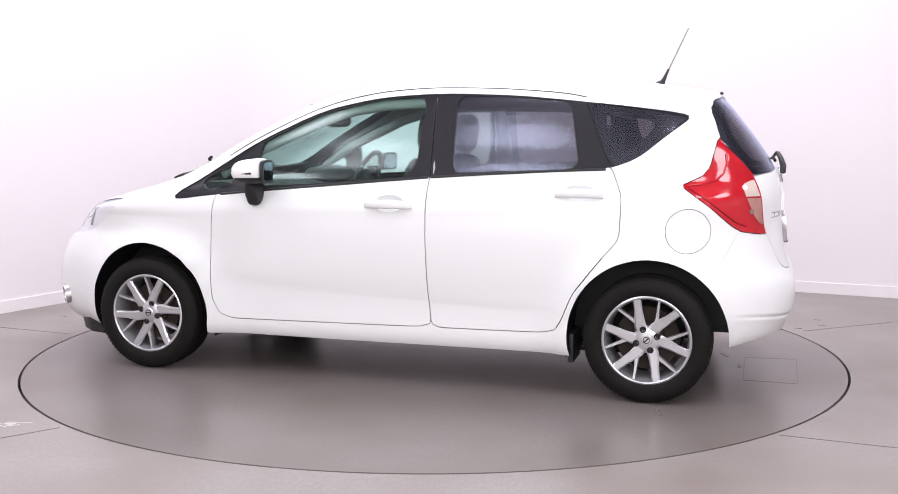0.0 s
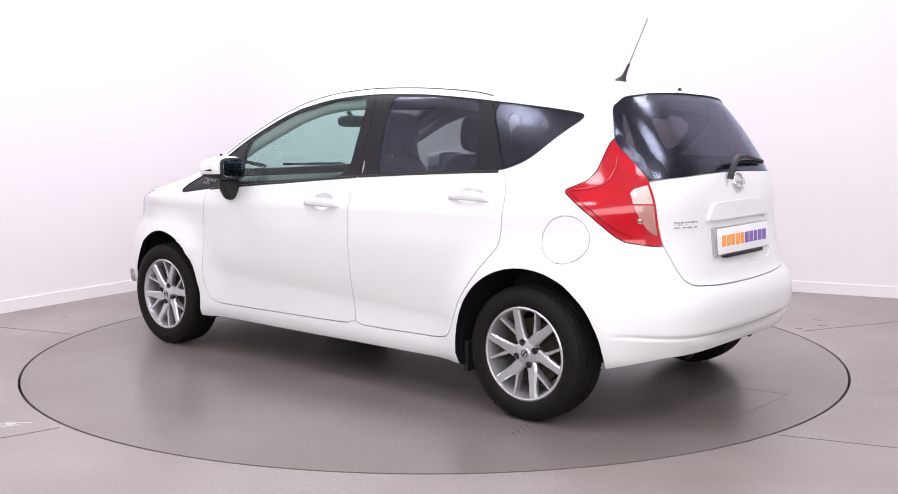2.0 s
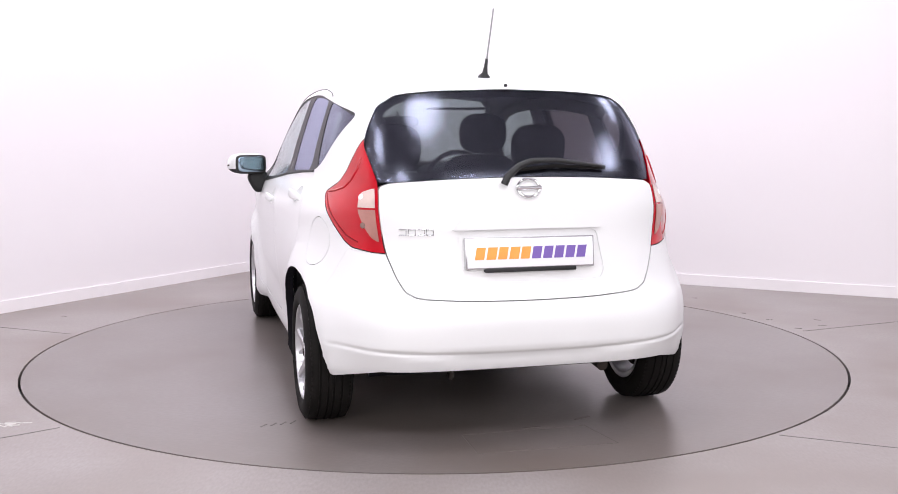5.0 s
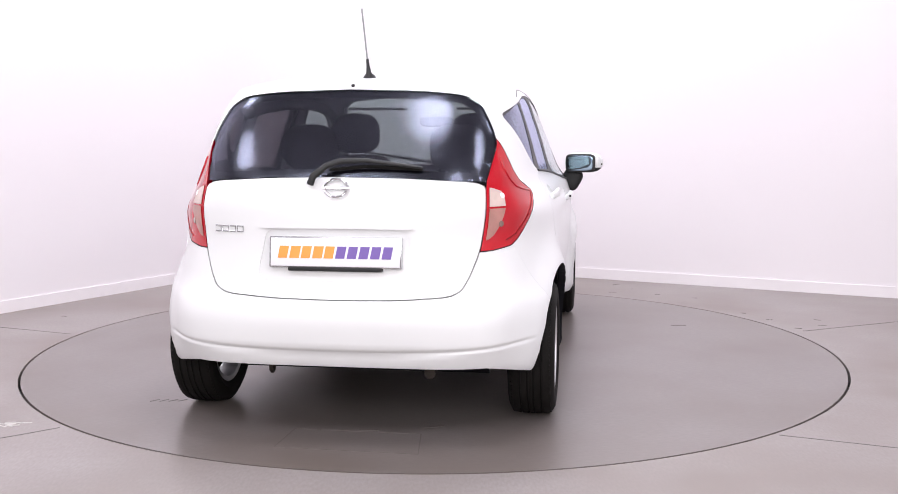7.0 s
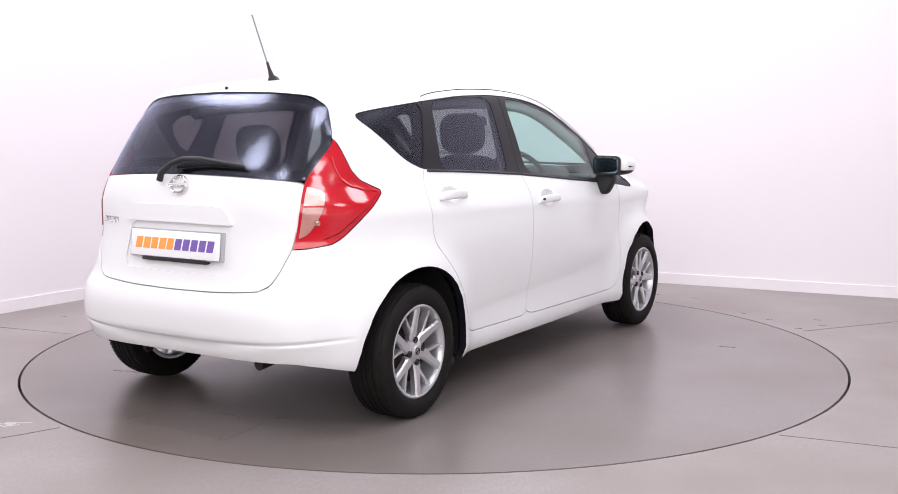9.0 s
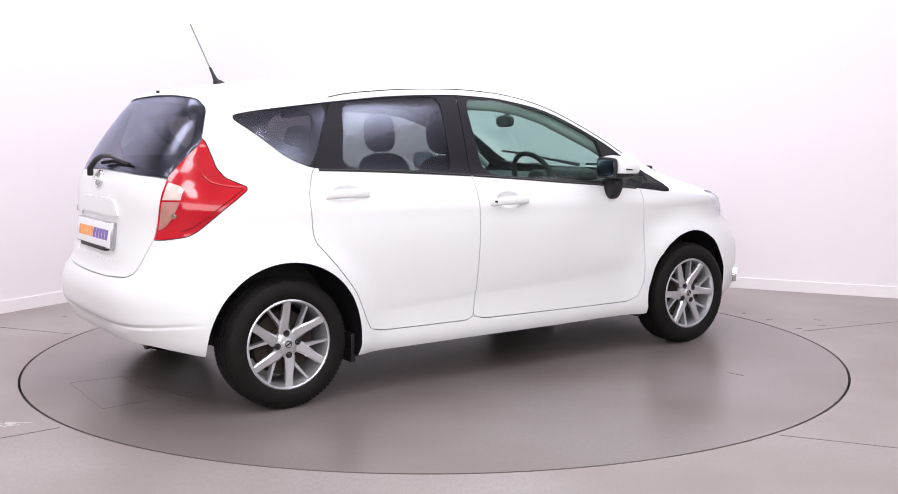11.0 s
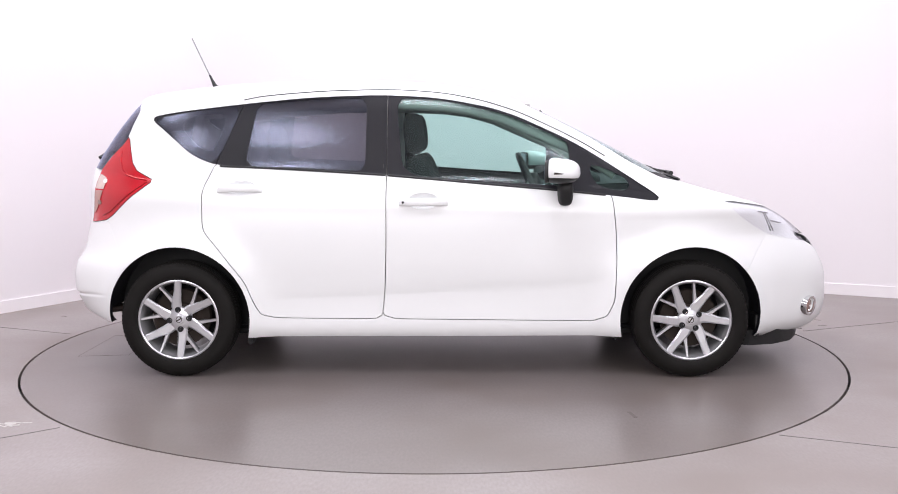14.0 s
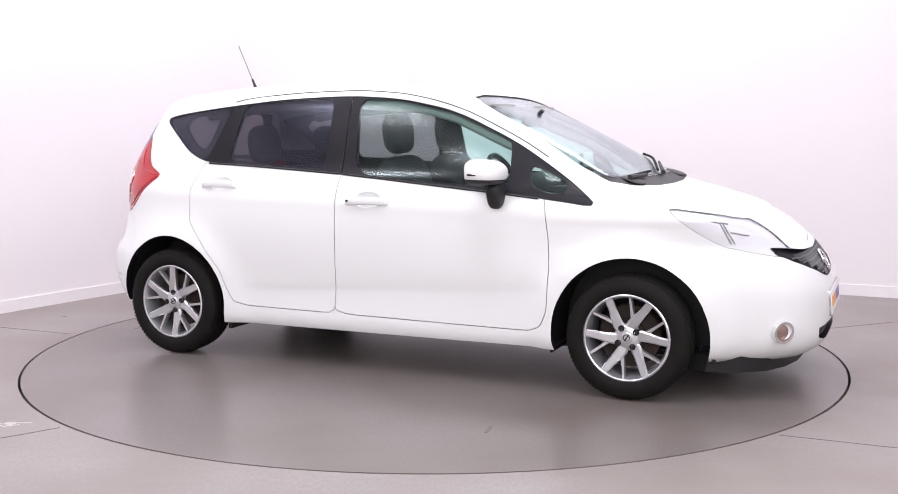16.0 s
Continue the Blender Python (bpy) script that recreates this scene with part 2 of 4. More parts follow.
def shell(outer, inner, inside=1):
    """The skin as a closed sheet between two depths."""
    a, b = skin(outer), skin(inner)
    verts = [tuple(v.co) for v in a.verts]
    n = len(verts)
    verts += [tuple(v.co) for v in b.verts]
    faces = [[v.index for v in f.verts] for f in (a.verts.index_update(), a.faces)[1]]
    m = len(faces)
    b.verts.index_update()
    faces += [[v.index + n for v in f.verts][::-1] for f in b.faces]
    a.free(), b.free()
    me = bpy.data.meshes.new("shell")
    me.from_pydata(verts, [], faces)
    for q in SLOTS:
        me.materials.append(q)
    heights = [sum(verts[i][2] for i in f) / len(f) for f in faces]
    me.polygons.foreach_set("material_index", [0 if z > 0.1905 else 3 for z in heights[:m]] + [inside if z > 1.12 else 3 for z in heights[m:]])
    me.update()
    return me


from mathutils.bvhtree import BVHTree
SLOTS = [PAINT, LINING, BLACK, TRIM]
BASE = skin(0)
bmesh.ops.triangulate(BASE, faces=BASE.faces[:])
BASE.verts.ensure_lookup_table(), BASE.faces.ensure_lookup_table()
BASE.normal_update()
TREE = BVHTree.FromBMesh(BASE)


def sleek(me, depth=0.0):
    """Gives a cut piece the uncut skin's own normals, so that it shades as one sheet."""
    me.shade_smooth()
    normals = []
    co = [v.co for v in me.vertices]
    known = {}
    for poly in me.polygons:
        for vi in poly.vertices:
            if vi not in known:
                at, nor, fi, dist = TREE.find_nearest(co[vi])
                if dist < depth + 0.004:
                    f = BASE.faces[fi]
                    a, b, c = (v.co for v in f.verts)
                    e0, e1, e2 = b - a, c - a, at - a
                    d00, d01, d11, d20, d21 = e0.dot(e0), e0.dot(e1), e1.dot(e1), e2.dot(e0), e2.dot(e1)
                    den = d00 * d11 - d01 * d01 or 1e-12
                    v = (d11 * d20 - d01 * d21) / den
                    w = (d00 * d21 - d01 * d20) / den
                    p0, p1, p2 = (q.normal for q in f.verts)
                    known[vi] = ((1 - v - w) * p0 + v * p1 + w * p2).normalized()
                else:
                    known[vi] = None
            q = known[vi]
            if q is not None and poly.normal.dot(q) > 0.55:
                normals.append(q)
            elif q is not None and poly.normal.dot(q) < -0.55 and depth:
                normals.append(-q)
            else:
                normals.append(poly.normal)
    me.normals_split_custom_set(normals)
    return me


def mirrored(poly):
    """A half outline in (y, z), y from the middle outwards, closed by its mirror image."""
    return list(poly) + [(-y, z) for y, z in reversed(poly) if abs(y) > 1e-6]


def surface_x(y, z, rear=True):
    """Where the skin stands at (y, z) on the rear or the front."""
    hit = BASE_RAY((-4 if rear else 4, y, z), (1 if rear else -1, 0, 0))
    return hit


def BASE_RAY(o, d):
    at, nor, fi, dist = TREE.ray_cast(Vector(o), Vector(d))
    return at, nor
# round soft lamps in rows under the ceiling, then one large added fill
for ly, row in ((-4.3, (-3.4, -1.7, 1.7, 3.4)), (-2.1, (-3.1, 0.0, 3.1)), (0.0, (-2.6, 0.0, 2.9)), (2.0, (-1.9, 0.1, 2.0))):
    for lx in row:
        area("ceiling_lamp", (lx, ly, 3.78), (lx, ly, 0), 1.05, 1.05, 37, (0.94, 0.93, 1.0), True)
# unseen fill lamp, added behind the camera to brighten the car's sides
area("added_front_fill", (0, -7.6, 2.5), (0, 0, 0.7), 7.0, 2.4, 248, (1.0, 0.975, 0.98))
# ---------------------------------------------------------------- the studio
CORNER, LEFT_WAY, RIGHT_WAY = Vector((-1.19, 4.10)), Vector((-0.5252, -0.851)), Vector((0.889, -0.458))
LEFT_LONG, RIGHT_LONG, CEILING_Z = 13.0, 10.5, 3.9
def worn_floor(name, grey, brown, rough, scale):
    """Satin sheet floor: grey with browner worn patches, and a fine fleck."""
    m = material(name, grey, rough, vary=0.07, scale=scale, grain=0.11)
    n, k = m.node_tree.nodes, m.node_tree.links
    b, tc = n["Principled BSDF"], n["Texture Coordinate"]
    old = b.inputs["Base Color"].links[0].from_socket
    patch, level, mix = n.new("ShaderNodeTexNoise"), n.new("ShaderNodeMapRange"), n.new("ShaderNodeMix")
    patch.inputs["Scale"].default_value, patch.inputs["Detail"].default_value, patch.inputs["Roughness"].default_value = 1.1, 3, 0.5
    level.inputs["From Min"].default_value, level.inputs["From Max"].default_value = 0.38, 0.68
    level.inputs["To Max"].default_value = 1.0
    mix.data_type = "RGBA"
    mix.inputs[7].default_value = (*brown, 1)
    k.new(tc.outputs["Object"], patch.inputs["Vector"])
    k.new(patch.outputs["Fac"], level.inputs["Value"])
    k.new(level.outputs["Result"], mix.inputs[0])
    k.new(old, mix.inputs[6])
    k.new(mix.outputs[2], b.inputs["Base Color"])
    return m


FLOOR_MAT = worn_floor("studio_floor", (0.270, 0.240, 0.232), (0.215, 0.180, 0.165), 0.42, 1.6)
DISC_MAT = worn_floor("turntable_vinyl", (0.192, 0.168, 0.161), (0.150, 0.123, 0.110), 0.29, 1.3)
WALL_MAT = material("white_wall", (0.76, 0.717, 0.738), 0.7, vary=0.015, scale=0.8, bump=0.08, bump_scale=90)
SKIRT_MAT = material("white_skirting", (0.78, 0.74, 0.755), 0.4, vary=0.02)
GAP_MAT = material("dark_gap", (0.012, 0.011, 0.011), 0.8, vary=0.1)
# out-of-view ceiling and walls, kept pale to bounce light onto the car
CEIL_MAT = material("grey_ceiling", (0.66, 0.66, 0.70), 0.9, vary=0.05)
BOUNCE_WALL = material("grey_wall", (0.72, 0.70, 0.72), 0.8, vary=0.06)


def outline(inset):
    """The two white walls with their rounded corner, as points from the far left end to the far right end."""
    n_left, n_right = Vector((-LEFT_WAY.y, LEFT_WAY.x)), Vector((RIGHT_WAY.y, -RIGHT_WAY.x))
    if n_left.dot(Vector((1, -1))) < 0:
        n_left = -n_left
    if n_right.dot(Vector((-1, -1))) < 0:
        n_right = -n_right
    r = 1.15
    half = math.acos(max(-1, min(1, LEFT_WAY.dot(RIGHT_WAY)))) / 2
    d = r / math.tan(half)
    a, b = CORNER + LEFT_WAY * d, CORNER + RIGHT_WAY * d
    centre = a + n_left * r
    pts = [CORNER + LEFT_WAY * LEFT_LONG + n_left * inset]
    a0 = math.atan2(*(a - centre).yx)
    a1 = math.atan2(*(b - centre).yx)
    if a1 > a0:
        a1 -= 2 * math.pi
    for i in range(17):
        q = a0 + (a1 - a0) * i / 16
        pts.append(centre + Vector((math.cos(q), math.sin(q))) * (r - inset))
    pts.append(CORNER + RIGHT_WAY * RIGHT_LONG + n_right * inset)
    return pts


def strip(inner, outer, z0, z1):
    bm = bmesh.new()
    rings = [[bm.verts.new((*q, z)) for q in line] for line, z in ((inner, z0), (inner, z1), (outer, z1), (outer, z0))]
    for k in range(4):
        a, b = rings[k], rings[(k + 1) % 4]
        for i in range(len(inner) - 1):
            bm.faces.new((a[i], a[i + 1], b[i + 1], b[i]))
    bm.faces.new([r[0] for r in rings]), bm.faces.new([r[-1] for r in rings][::-1])
    bmesh.ops.recalc_face_normals(bm, faces=bm.faces[:])
    return bm


def structure(name, bm, mat, label, category, angle=35):
    me = mesh_of(bm, name)
    me.materials.append(mat)
    smooth(me, angle)
    return tagged(new(name, me), label, category, kind="structure")


structure("wall_studio", strip(outline(0.0), outline(-0.15), 0, CEILING_Z), WALL_MAT, "smooth white painted studio wall with a rounded corner", "wall")
structure("baseboard", strip(outline(0.012), outline(0.0), 0, 0.085), SKIRT_MAT, "low white skirting board along the studio wall", "skirting")
END_L, END_R = CORNER + LEFT_WAY * LEFT_LONG, CORNER + RIGHT_WAY * RIGHT_LONG
FAR = END_L + RIGHT_WAY * RIGHT_LONG
# unseen walls added behind the camera; their pale colour brightens the car's sides
for name, a, b in (("wall_rear", END_L, FAR), ("wall_side", FAR, END_R)):
    d = (b - a).normalized()
    nn = Vector((d.y, -d.x))
    if nn.dot(a - Vector((0, 0))) < 0:
        nn = -nn
    bm = strip([a, b], [a + nn * 0.15, b + nn * 0.15], 0, CEILING_Z)
    structure(name, bm, BOUNCE_WALL, "unseen plain grey wall closing the studio", "wall")
bm = bmesh.new()
poly = [CORNER, END_L, FAR, END_R]
mid = sum(poly, Vector((0, 0))) / 4
poly = [mid + (q - mid) * 1.03 for q in poly]
lo, hi = [bm.verts.new((*q, CEILING_Z)) for q in poly], [bm.verts.new((*q, CEILING_Z + 0.15)) for q in poly]
bm.faces.new(lo), bm.faces.new(hi)
for i in range(4):
    bm.faces.new((lo[i], lo[(i + 1) % 4], hi[(i + 1) % 4], hi[i]))
bmesh.ops.recalc_face_normals(bm, faces=bm.faces[:])
structure("ceiling", bm, CEIL_MAT, "plain grey studio ceiling", "ceiling")

# floor with a round hole for the turntable
DISC_R, SEG = 2.243, 160
bm = bmesh.new()
ring = [bm.verts.new(((DISC_R + 0.006) * math.cos(2 * math.pi * i / SEG), (DISC_R + 0.006) * math.sin(2 * math.pi * i / SEG), 0)) for i in range(SEG)]
low = [bm.verts.new((v.co.x, v.co.y, -0.06)) for v in ring]
far = [bm.verts.new((v.co.x * 9, v.co.y * 9, 0)) for v in ring]
for i in range(SEG):
    j = (i + 1) % SEG
    bm.faces.new((ring[i], far[i], far[j], ring[j]))
    bm.faces.new((low[i], ring[i], ring[j], low[j]))
bmesh.ops.recalc_face_normals(bm, faces=bm.faces[:])
floor = structure("floor", bm, FLOOR_MAT, "grey-brown satin studio floor with faint seams", "floor", 20)
bm = bmesh.new()
bmesh.ops.create_circle(bm, cap_ends=True, segments=64, radius=2.6, matrix=Matrix.Translation((0, 0, -0.06)))
part("pit", bm, GAP_MAT, floor, "dark pit under the turntable")


def floor_line(name, a, b, wide, parent, mat, z=0.0015):
    a, b = Vector(a), Vector(b)
    d = (b - a).normalized()
    n = Vector((-d.y, d.x)) * wide / 2
    bm = bmesh.new()
    q = [a + n, b + n, b - n, a - n]
    lo, hi = [bm.verts.new((*v, 0.0)) for v in q], [bm.verts.new((*v, z)) for v in q]
    bm.faces.new(hi)
    for i in range(4):
        bm.faces.new((lo[i], lo[(i + 1) % 4], hi[(i + 1) % 4], hi[i]))
    bmesh.ops.recalc_face_normals(bm, faces=bm.faces[:])
    return part(name, bm, mat, parent)


HATCH_MAT = material("hatch_edge", (0.158, 0.137, 0.129), 0.4, vary=0.15)
SEAM_MAT = material("floor_seam", (0.15, 0.135, 0.13), 0.6, vary=0.15)
SCUFF_MAT = material("floor_scuff", (0.55, 0.53, 0.51), 0.6, vary=0.15, scale=30)

# ---------------------------------------------------------------- turntable
table = tagged(new("turntable"), "round grey-brown motor turntable flush with the studio floor", "turntable")
bm = bmesh.new()
bmesh.ops.create_cone(bm, cap_ends=True, segments=SEG, radius1=DISC_R - 0.007, radius2=DISC_R - 0.007, depth=0.04, matrix=Matrix.Translation((0, 0, -0.02)))
part("disc", bm, DISC_MAT, table, angle=30)

# ---------------------------------------------------------------- the car
car = tagged(new("car"), "white five-door hatchback with silver alloy wheels on a turntable", "car")
at = Matrix.Translation((CAR_X, CAR_Y, 0))


def cpart(name, data, mat, parent=None, label="", angle=35):
    """A part of the car, given in the car's own space."""
    ob = part(name, data, mat, parent or car, label, angle)
    if parent is None:
        ob.matrix_basis = at
    return ob


SHELL = shell(0.0, 0.035)
PANE = shell(0.006, 0.011)
HOLD = shell(0.004, 0.030)

DLO = [(1.178, 0.891), (0.88, 0.930), (0.3, 0.982), (-0.24, 1.028), (-0.7, 1.055), (-1.10, 1.073), (-1.236, 1.125), (-1.36, 1.23), (-1.478, 1.319), (-1.34, 1.345), (-0.97, 1.388),
       (-0.637, 1.421), (-0.265, 1.434), (0.042, 1.417), (0.36, 1.353), (0.705, 1.197), (0.934, 1.055)]
DLO = rounded(DLO, 2, 0.2)
FRONT_PANE = rounded([(-0.196, 1.418), (0.037, 1.407), (0.358, 1.338), (0.60, 1.232), (0.682, 1.188), (0.693, 0.972), (0.33, 0.992), (-0.16, 1.028)], 2, 0.12)
REAR_PANE = rounded([(-0.909, 1.388), (-0.647, 1.410), (-0.347, 1.420), (-0.351, 1.047), (-0.6, 1.060), (-0.965, 1.074)], 2, 0.1)
QUARTER = rounded([(-0.985, 1.383), (-1.115, 1.082), (-1.25, 1.134), (-1.362, 1.236), (-1.450, 1.312), (-1.36, 1.330), (-1.205, 1.357)], 2, 0.15)
TRIANGLE = rounded([(0.785, 1.090), (0.934, 1.033), (0.992, 0.991), (0.970, 0.945), (0.83, 0.968), (0.795, 1.02)], 2, 0.25)
FRONT_DOOR = rounded([(-0.2385, 1.10), (0.20, 1.10), (0.74, 1.10), (0.89, 0.93), (0.912, 0.75), (0.918, 0.60), (0.910, 0.396), (0.875, 0.318), (0.802, 0.291), (0.3, 0.296), (-0.262, 0.302), (-0.246, 0.46), (-0.2385, 0.696)], 2, 0.12)
REAR_DOOR = rounded([(-0.2435, 1.10), (-0.2435, 0.696), (-0.251, 0.46), (-0.267, 0.302), (-0.55, 0.303), (-0.80, 0.306), (-0.875, 0.325), (-0.905, 0.375), (-0.957, 0.50), (-1.075, 0.652),
                     (-1.165, 0.757), (-1.170, 0.95), (-1.105, 1.10)], 2, 0.12)
LAMP = rounded([(-1.436, 1.000), (-1.53, 1.045), (-1.56, 1.09), (-1.588, 1.215), (-1.64, 1.21), (-1.80, 1.06), (-1.98, 1.03), (-1.98, 0.775), (-1.79, 0.778), (-1.70, 0.795), (-1.66, 0.82), (-1.56, 0.91)], 1, 0.1)
GATE = mirrored([(0, 1.425), (0.30, 1.416), (0.47, 1.400), (0.545, 1.355), (0.592, 1.26), (0.612, 1.195), (0.594, 1.10), (0.582, 1.046), (0.589, 0.934), (0.570, 0.784), (0.534, 0.683), (0.505, 0.628), (0.455, 0.602), (0.25, 0.588), (0, 0.584)])
GLASS = mirrored([(0, 1.421), (0.30, 1.412), (0.465, 1.396), (0.54, 1.352), (0.587, 1.26), (0.607, 1.195), (0.590, 1.10), (0.577, 1.049), (0.30, 1.066), (0, 1.072)])
PANEL = mirrored([(0, 1.069), (0.30, 1.063), (0.577, 1.046), (0.584, 0.934), (0.565, 0.784), (0.529, 0.683), (0.50, 0.632), (0.452, 0.607), (0.25, 0.593), (0, 0.589)])
GATE, PANEL = rounded(GATE, 2, 0.16), rounded(PANEL, 2, 0.16)
SCREEN = mirrored([(0, 1.445), (0.30, 1.440), (0.47, 1.425), (0.53, 1.39), (0.60, 1.25), (0.655, 1.10), (0.665, 1.045), (0.60, 1.030), (0.30, 1.020), (0, 1.018)])
HEADLAMP = rounded([(1.468, 0.893), (1.50, 0.896), (1.68, 0.868), (1.82, 0.826), (1.935, 0.765), (2.00, 0.722), (2.02, 0.668), (1.95, 0.672), (1.80, 0.703), (1.70, 0.727), (1.60, 0.785), (1.52, 0.845)], 2, 0.15)
GRILLE = rounded(mirrored([(0, 0.672), (0.3, 0.686), (0.46, 0.706), (0.545, 0.714), (0.552, 0.682), (0.50, 0.650), (0.40, 0.612), (0.24, 0.566), (0.12, 0.545), (0, 0.543)]), 1, 0.15)
INTAKE = mirrored([(0, 0.345), (0.30, 0.345), (0.42, 0.335), (0.40, 0.285), (0.30, 0.262), (0, 0.258)])
REAR_BUMPER = [(-1.555, 0.52), (-1.685, 0.785), (-1.80, 0.772), (-2.3, 0.772), (-2.3, 0.0), (-1.5, 0.0)]
FRONT_BUMPER = [(1.575, 0.53), (1.705, 0.722), (1.80, 0.697), (1.95, 0.664), (2.05, 0.66), (2.4, 0.66), (2.4, 0.0), (1.6, 0.0)]

HOLDERS = {}
shell_back = shell(0.014, 0.030)
LENS = shell(-0.004, 0.002)
DEEP = shell(0.008, 0.016)
COVER = shell(0.001, 0.006)
body = SHELL
FLANK = {"left": (0.45, 1.2), "right": (-1.2, -0.45)}
for wheel in (1.305, -1.3):
    for side in FLANK:
        lo, hi = (0.56, 1.2) if side == "left" else (-1.2, -0.56)
        hole = [(wheel + 0.366 * math.cos(2 * math.pi * i / 72), 0.298 + (0.372 if math.sin(2 * math.pi * i / 72) > 0 else 0.366) * math.sin(2 * math.pi * i / 72)) for i in range(72)]
        body = boolean(body, prism(hole, "y", lo, hi), "DIFFERENCE")
doors = {}
for side, (lo, hi) in FLANK.items():
    for name, poly in (("front_door", FRONT_DOOR), ("rear_door", REAR_DOOR)):
        d = boolean(body, prism(poly, "y", lo, hi, 0), "INTERSECT")
        d = boolean(d, prism(grown(DLO, 0.0), "y", lo, hi), "DIFFERENCE")
        cx, cz = (-0.053, 0.903) if name == "front_door" else (-0.978, 0.968)
        scoop = bmesh.new()
        bmesh.ops.create_uvsphere(scoop, u_segments=36, v_segments=24, radius=1.0)
        hit, nor = BASE_RAY((cx, math.copysign(3, lo), cz), (0, -math.copysign(1, lo), 0))
        bmesh.ops.transform(scoop, verts=scoop.verts[:], matrix=Matrix.Translation(hit + nor * 0.003) @ Matrix.Diagonal((0.078, 0.030, 0.047, 1)))
        doors[side, name] = boolean(d, mesh_of(scoop, "cutter"), "DIFFERENCE")
    body = boolean(body, prism(grown(DLO, 0.001), "y", lo, hi), "DIFFERENCE")
    for poly in (FRONT_DOOR, REAR_DOOR):
        body = boolean(body, prism(grown(poly, 0.0045), "y", lo, hi, 0), "DIFFERENCE")
gate = boolean(body, prism(PANEL, "x", -2.3, -1.45, 0), "INTERSECT")
RECESS = rounded(mirrored([(0, 0.868), (0.285, 0.868), (0.318, 0.70), (0.300, 0.662), (0, 0.658)]), 2, 0.12)
dip = boolean(shell(-0.02, 0.007), prism(RECESS, "x", -2.3, -1.45, 0), "INTERSECT")
dip.polygons.foreach_set("material_index", [0] * len(dip.polygons))
gate = boolean(gate, dip, "DIFFERENCE")
body = boolean(body, prism(GATE, "x", -2.3, -1.45, 0), "DIFFERENCE")
body = boolean(body, prism(SCREEN, "x", 0.1, 2.3), "DIFFERENCE")
lamps = {}
for side, (lo, hi) in FLANK.items():
    lamps[side] = boolean(body, prism(LAMP, "y", lo, hi), "INTERSECT")
    body = boolean(body, prism(grown(LAMP, 0.004), "y", lo, hi), "DIFFERENCE")
    body = boolean(body, prism(grown(HEADLAMP, 0.001), "y", lo - 0.02 if side == "left" else lo, hi if side == "left" else hi + 0.02), "DIFFERENCE")
body = boolean(body, prism(grown(GRILLE, 0.001), "x", 1.6, 2.4), "DIFFERENCE")
flap_ring = [(-1.471 + math.cos(2 * math.pi * i / 48) * 0.098, 0.798 + math.sin(2 * math.pi * i / 48) * 0.098) for i in range(48)]
flap = boolean(body, prism(flap_ring, "y", 0.5, 1.2, 0), "INTERSECT")
body = boolean(body, prism(grown(flap_ring, 0.003), "y", 0.5, 1.2, 0), "DIFFERENCE")
SCUTTLE = mirrored([(0, 1.016), (0.30, 1.018), (0.60, 1.028), (0.665, 1.043), (0.67, 1.01), (0.60, 0.992), (0.30, 0.980), (0, 0.977)])
scuttle = boolean(body, prism(SCUTTLE, "x", 0.6, 2.3), "INTERSECT")
body = boolean(body, prism(grown(SCUTTLE, 0.001), "x", 0.6, 2.3), "DIFFERENCE")
BONNET = rounded(mirrored([(0, 0.9), (0.62, 0.9), (0.668, 1.2), (0.665, 1.45), (0.63, 1.66), (0.55, 1.83), (0.46, 1.925), (0.30, 1.975), (0, 2.01)]), 1, 0.15)
BONNET = [(b, a) for a, b in BONNET]
bonnet = boolean(body, prism(BONNET, "z", 0.66, 1.0, 0), "INTERSECT")
body = boolean(body, prism(grown(BONNET, 0.003), "z", 0.66, 1.0, 0), "DIFFERENCE")
rear_bumper = boolean(body, prism(REAR_BUMPER, "y", -1.2, 1.2, 0), "INTERSECT")
body = boolean(body, prism(grown(REAR_BUMPER, 0.0008), "y", -1.2, 1.2, 0), "DIFFERENCE")
front_bumper = boolean(body, prism(FRONT_BUMPER, "y", -1.2, 1.2, 0), "INTERSECT")
front_bumper = boolean(front_bumper, prism(INTAKE, "x", 1.6, 2.4), "DIFFERENCE")
body = boolean(body, prism(grown(FRONT_BUMPER, 0.0008), "y", -1.2, 1.2, 0), "DIFFERENCE")

SILL_CUT = prism([(-0.96, -0.1), (-0.96, 0.204), (0.96, 0.210), (0.96, -0.1)], "y", -1.2, 1.2, 3)
body = boolean(body, SILL_CUT, "DIFFERENCE")
UNDERCUT = prism([(-1.38, -0.1), (-1.38, 0.15), (-1.42, 0.22), (-1.62, 0.26), (-1.74, 0.288), (-1.85, 0.315), (-2.3, 0.318), (-2.3, -0.1)], "y", -1.2, 1.2)
rear_bumper = boolean(rear_bumper, UNDERCUT, "DIFFERENCE")
body = boolean(body, UNDERCUT, "DIFFERENCE")
body_part = cpart("body", sleek(body), None, label="glossy white body shell with black window edges")
JAMB = shell(0.024, 0.033)


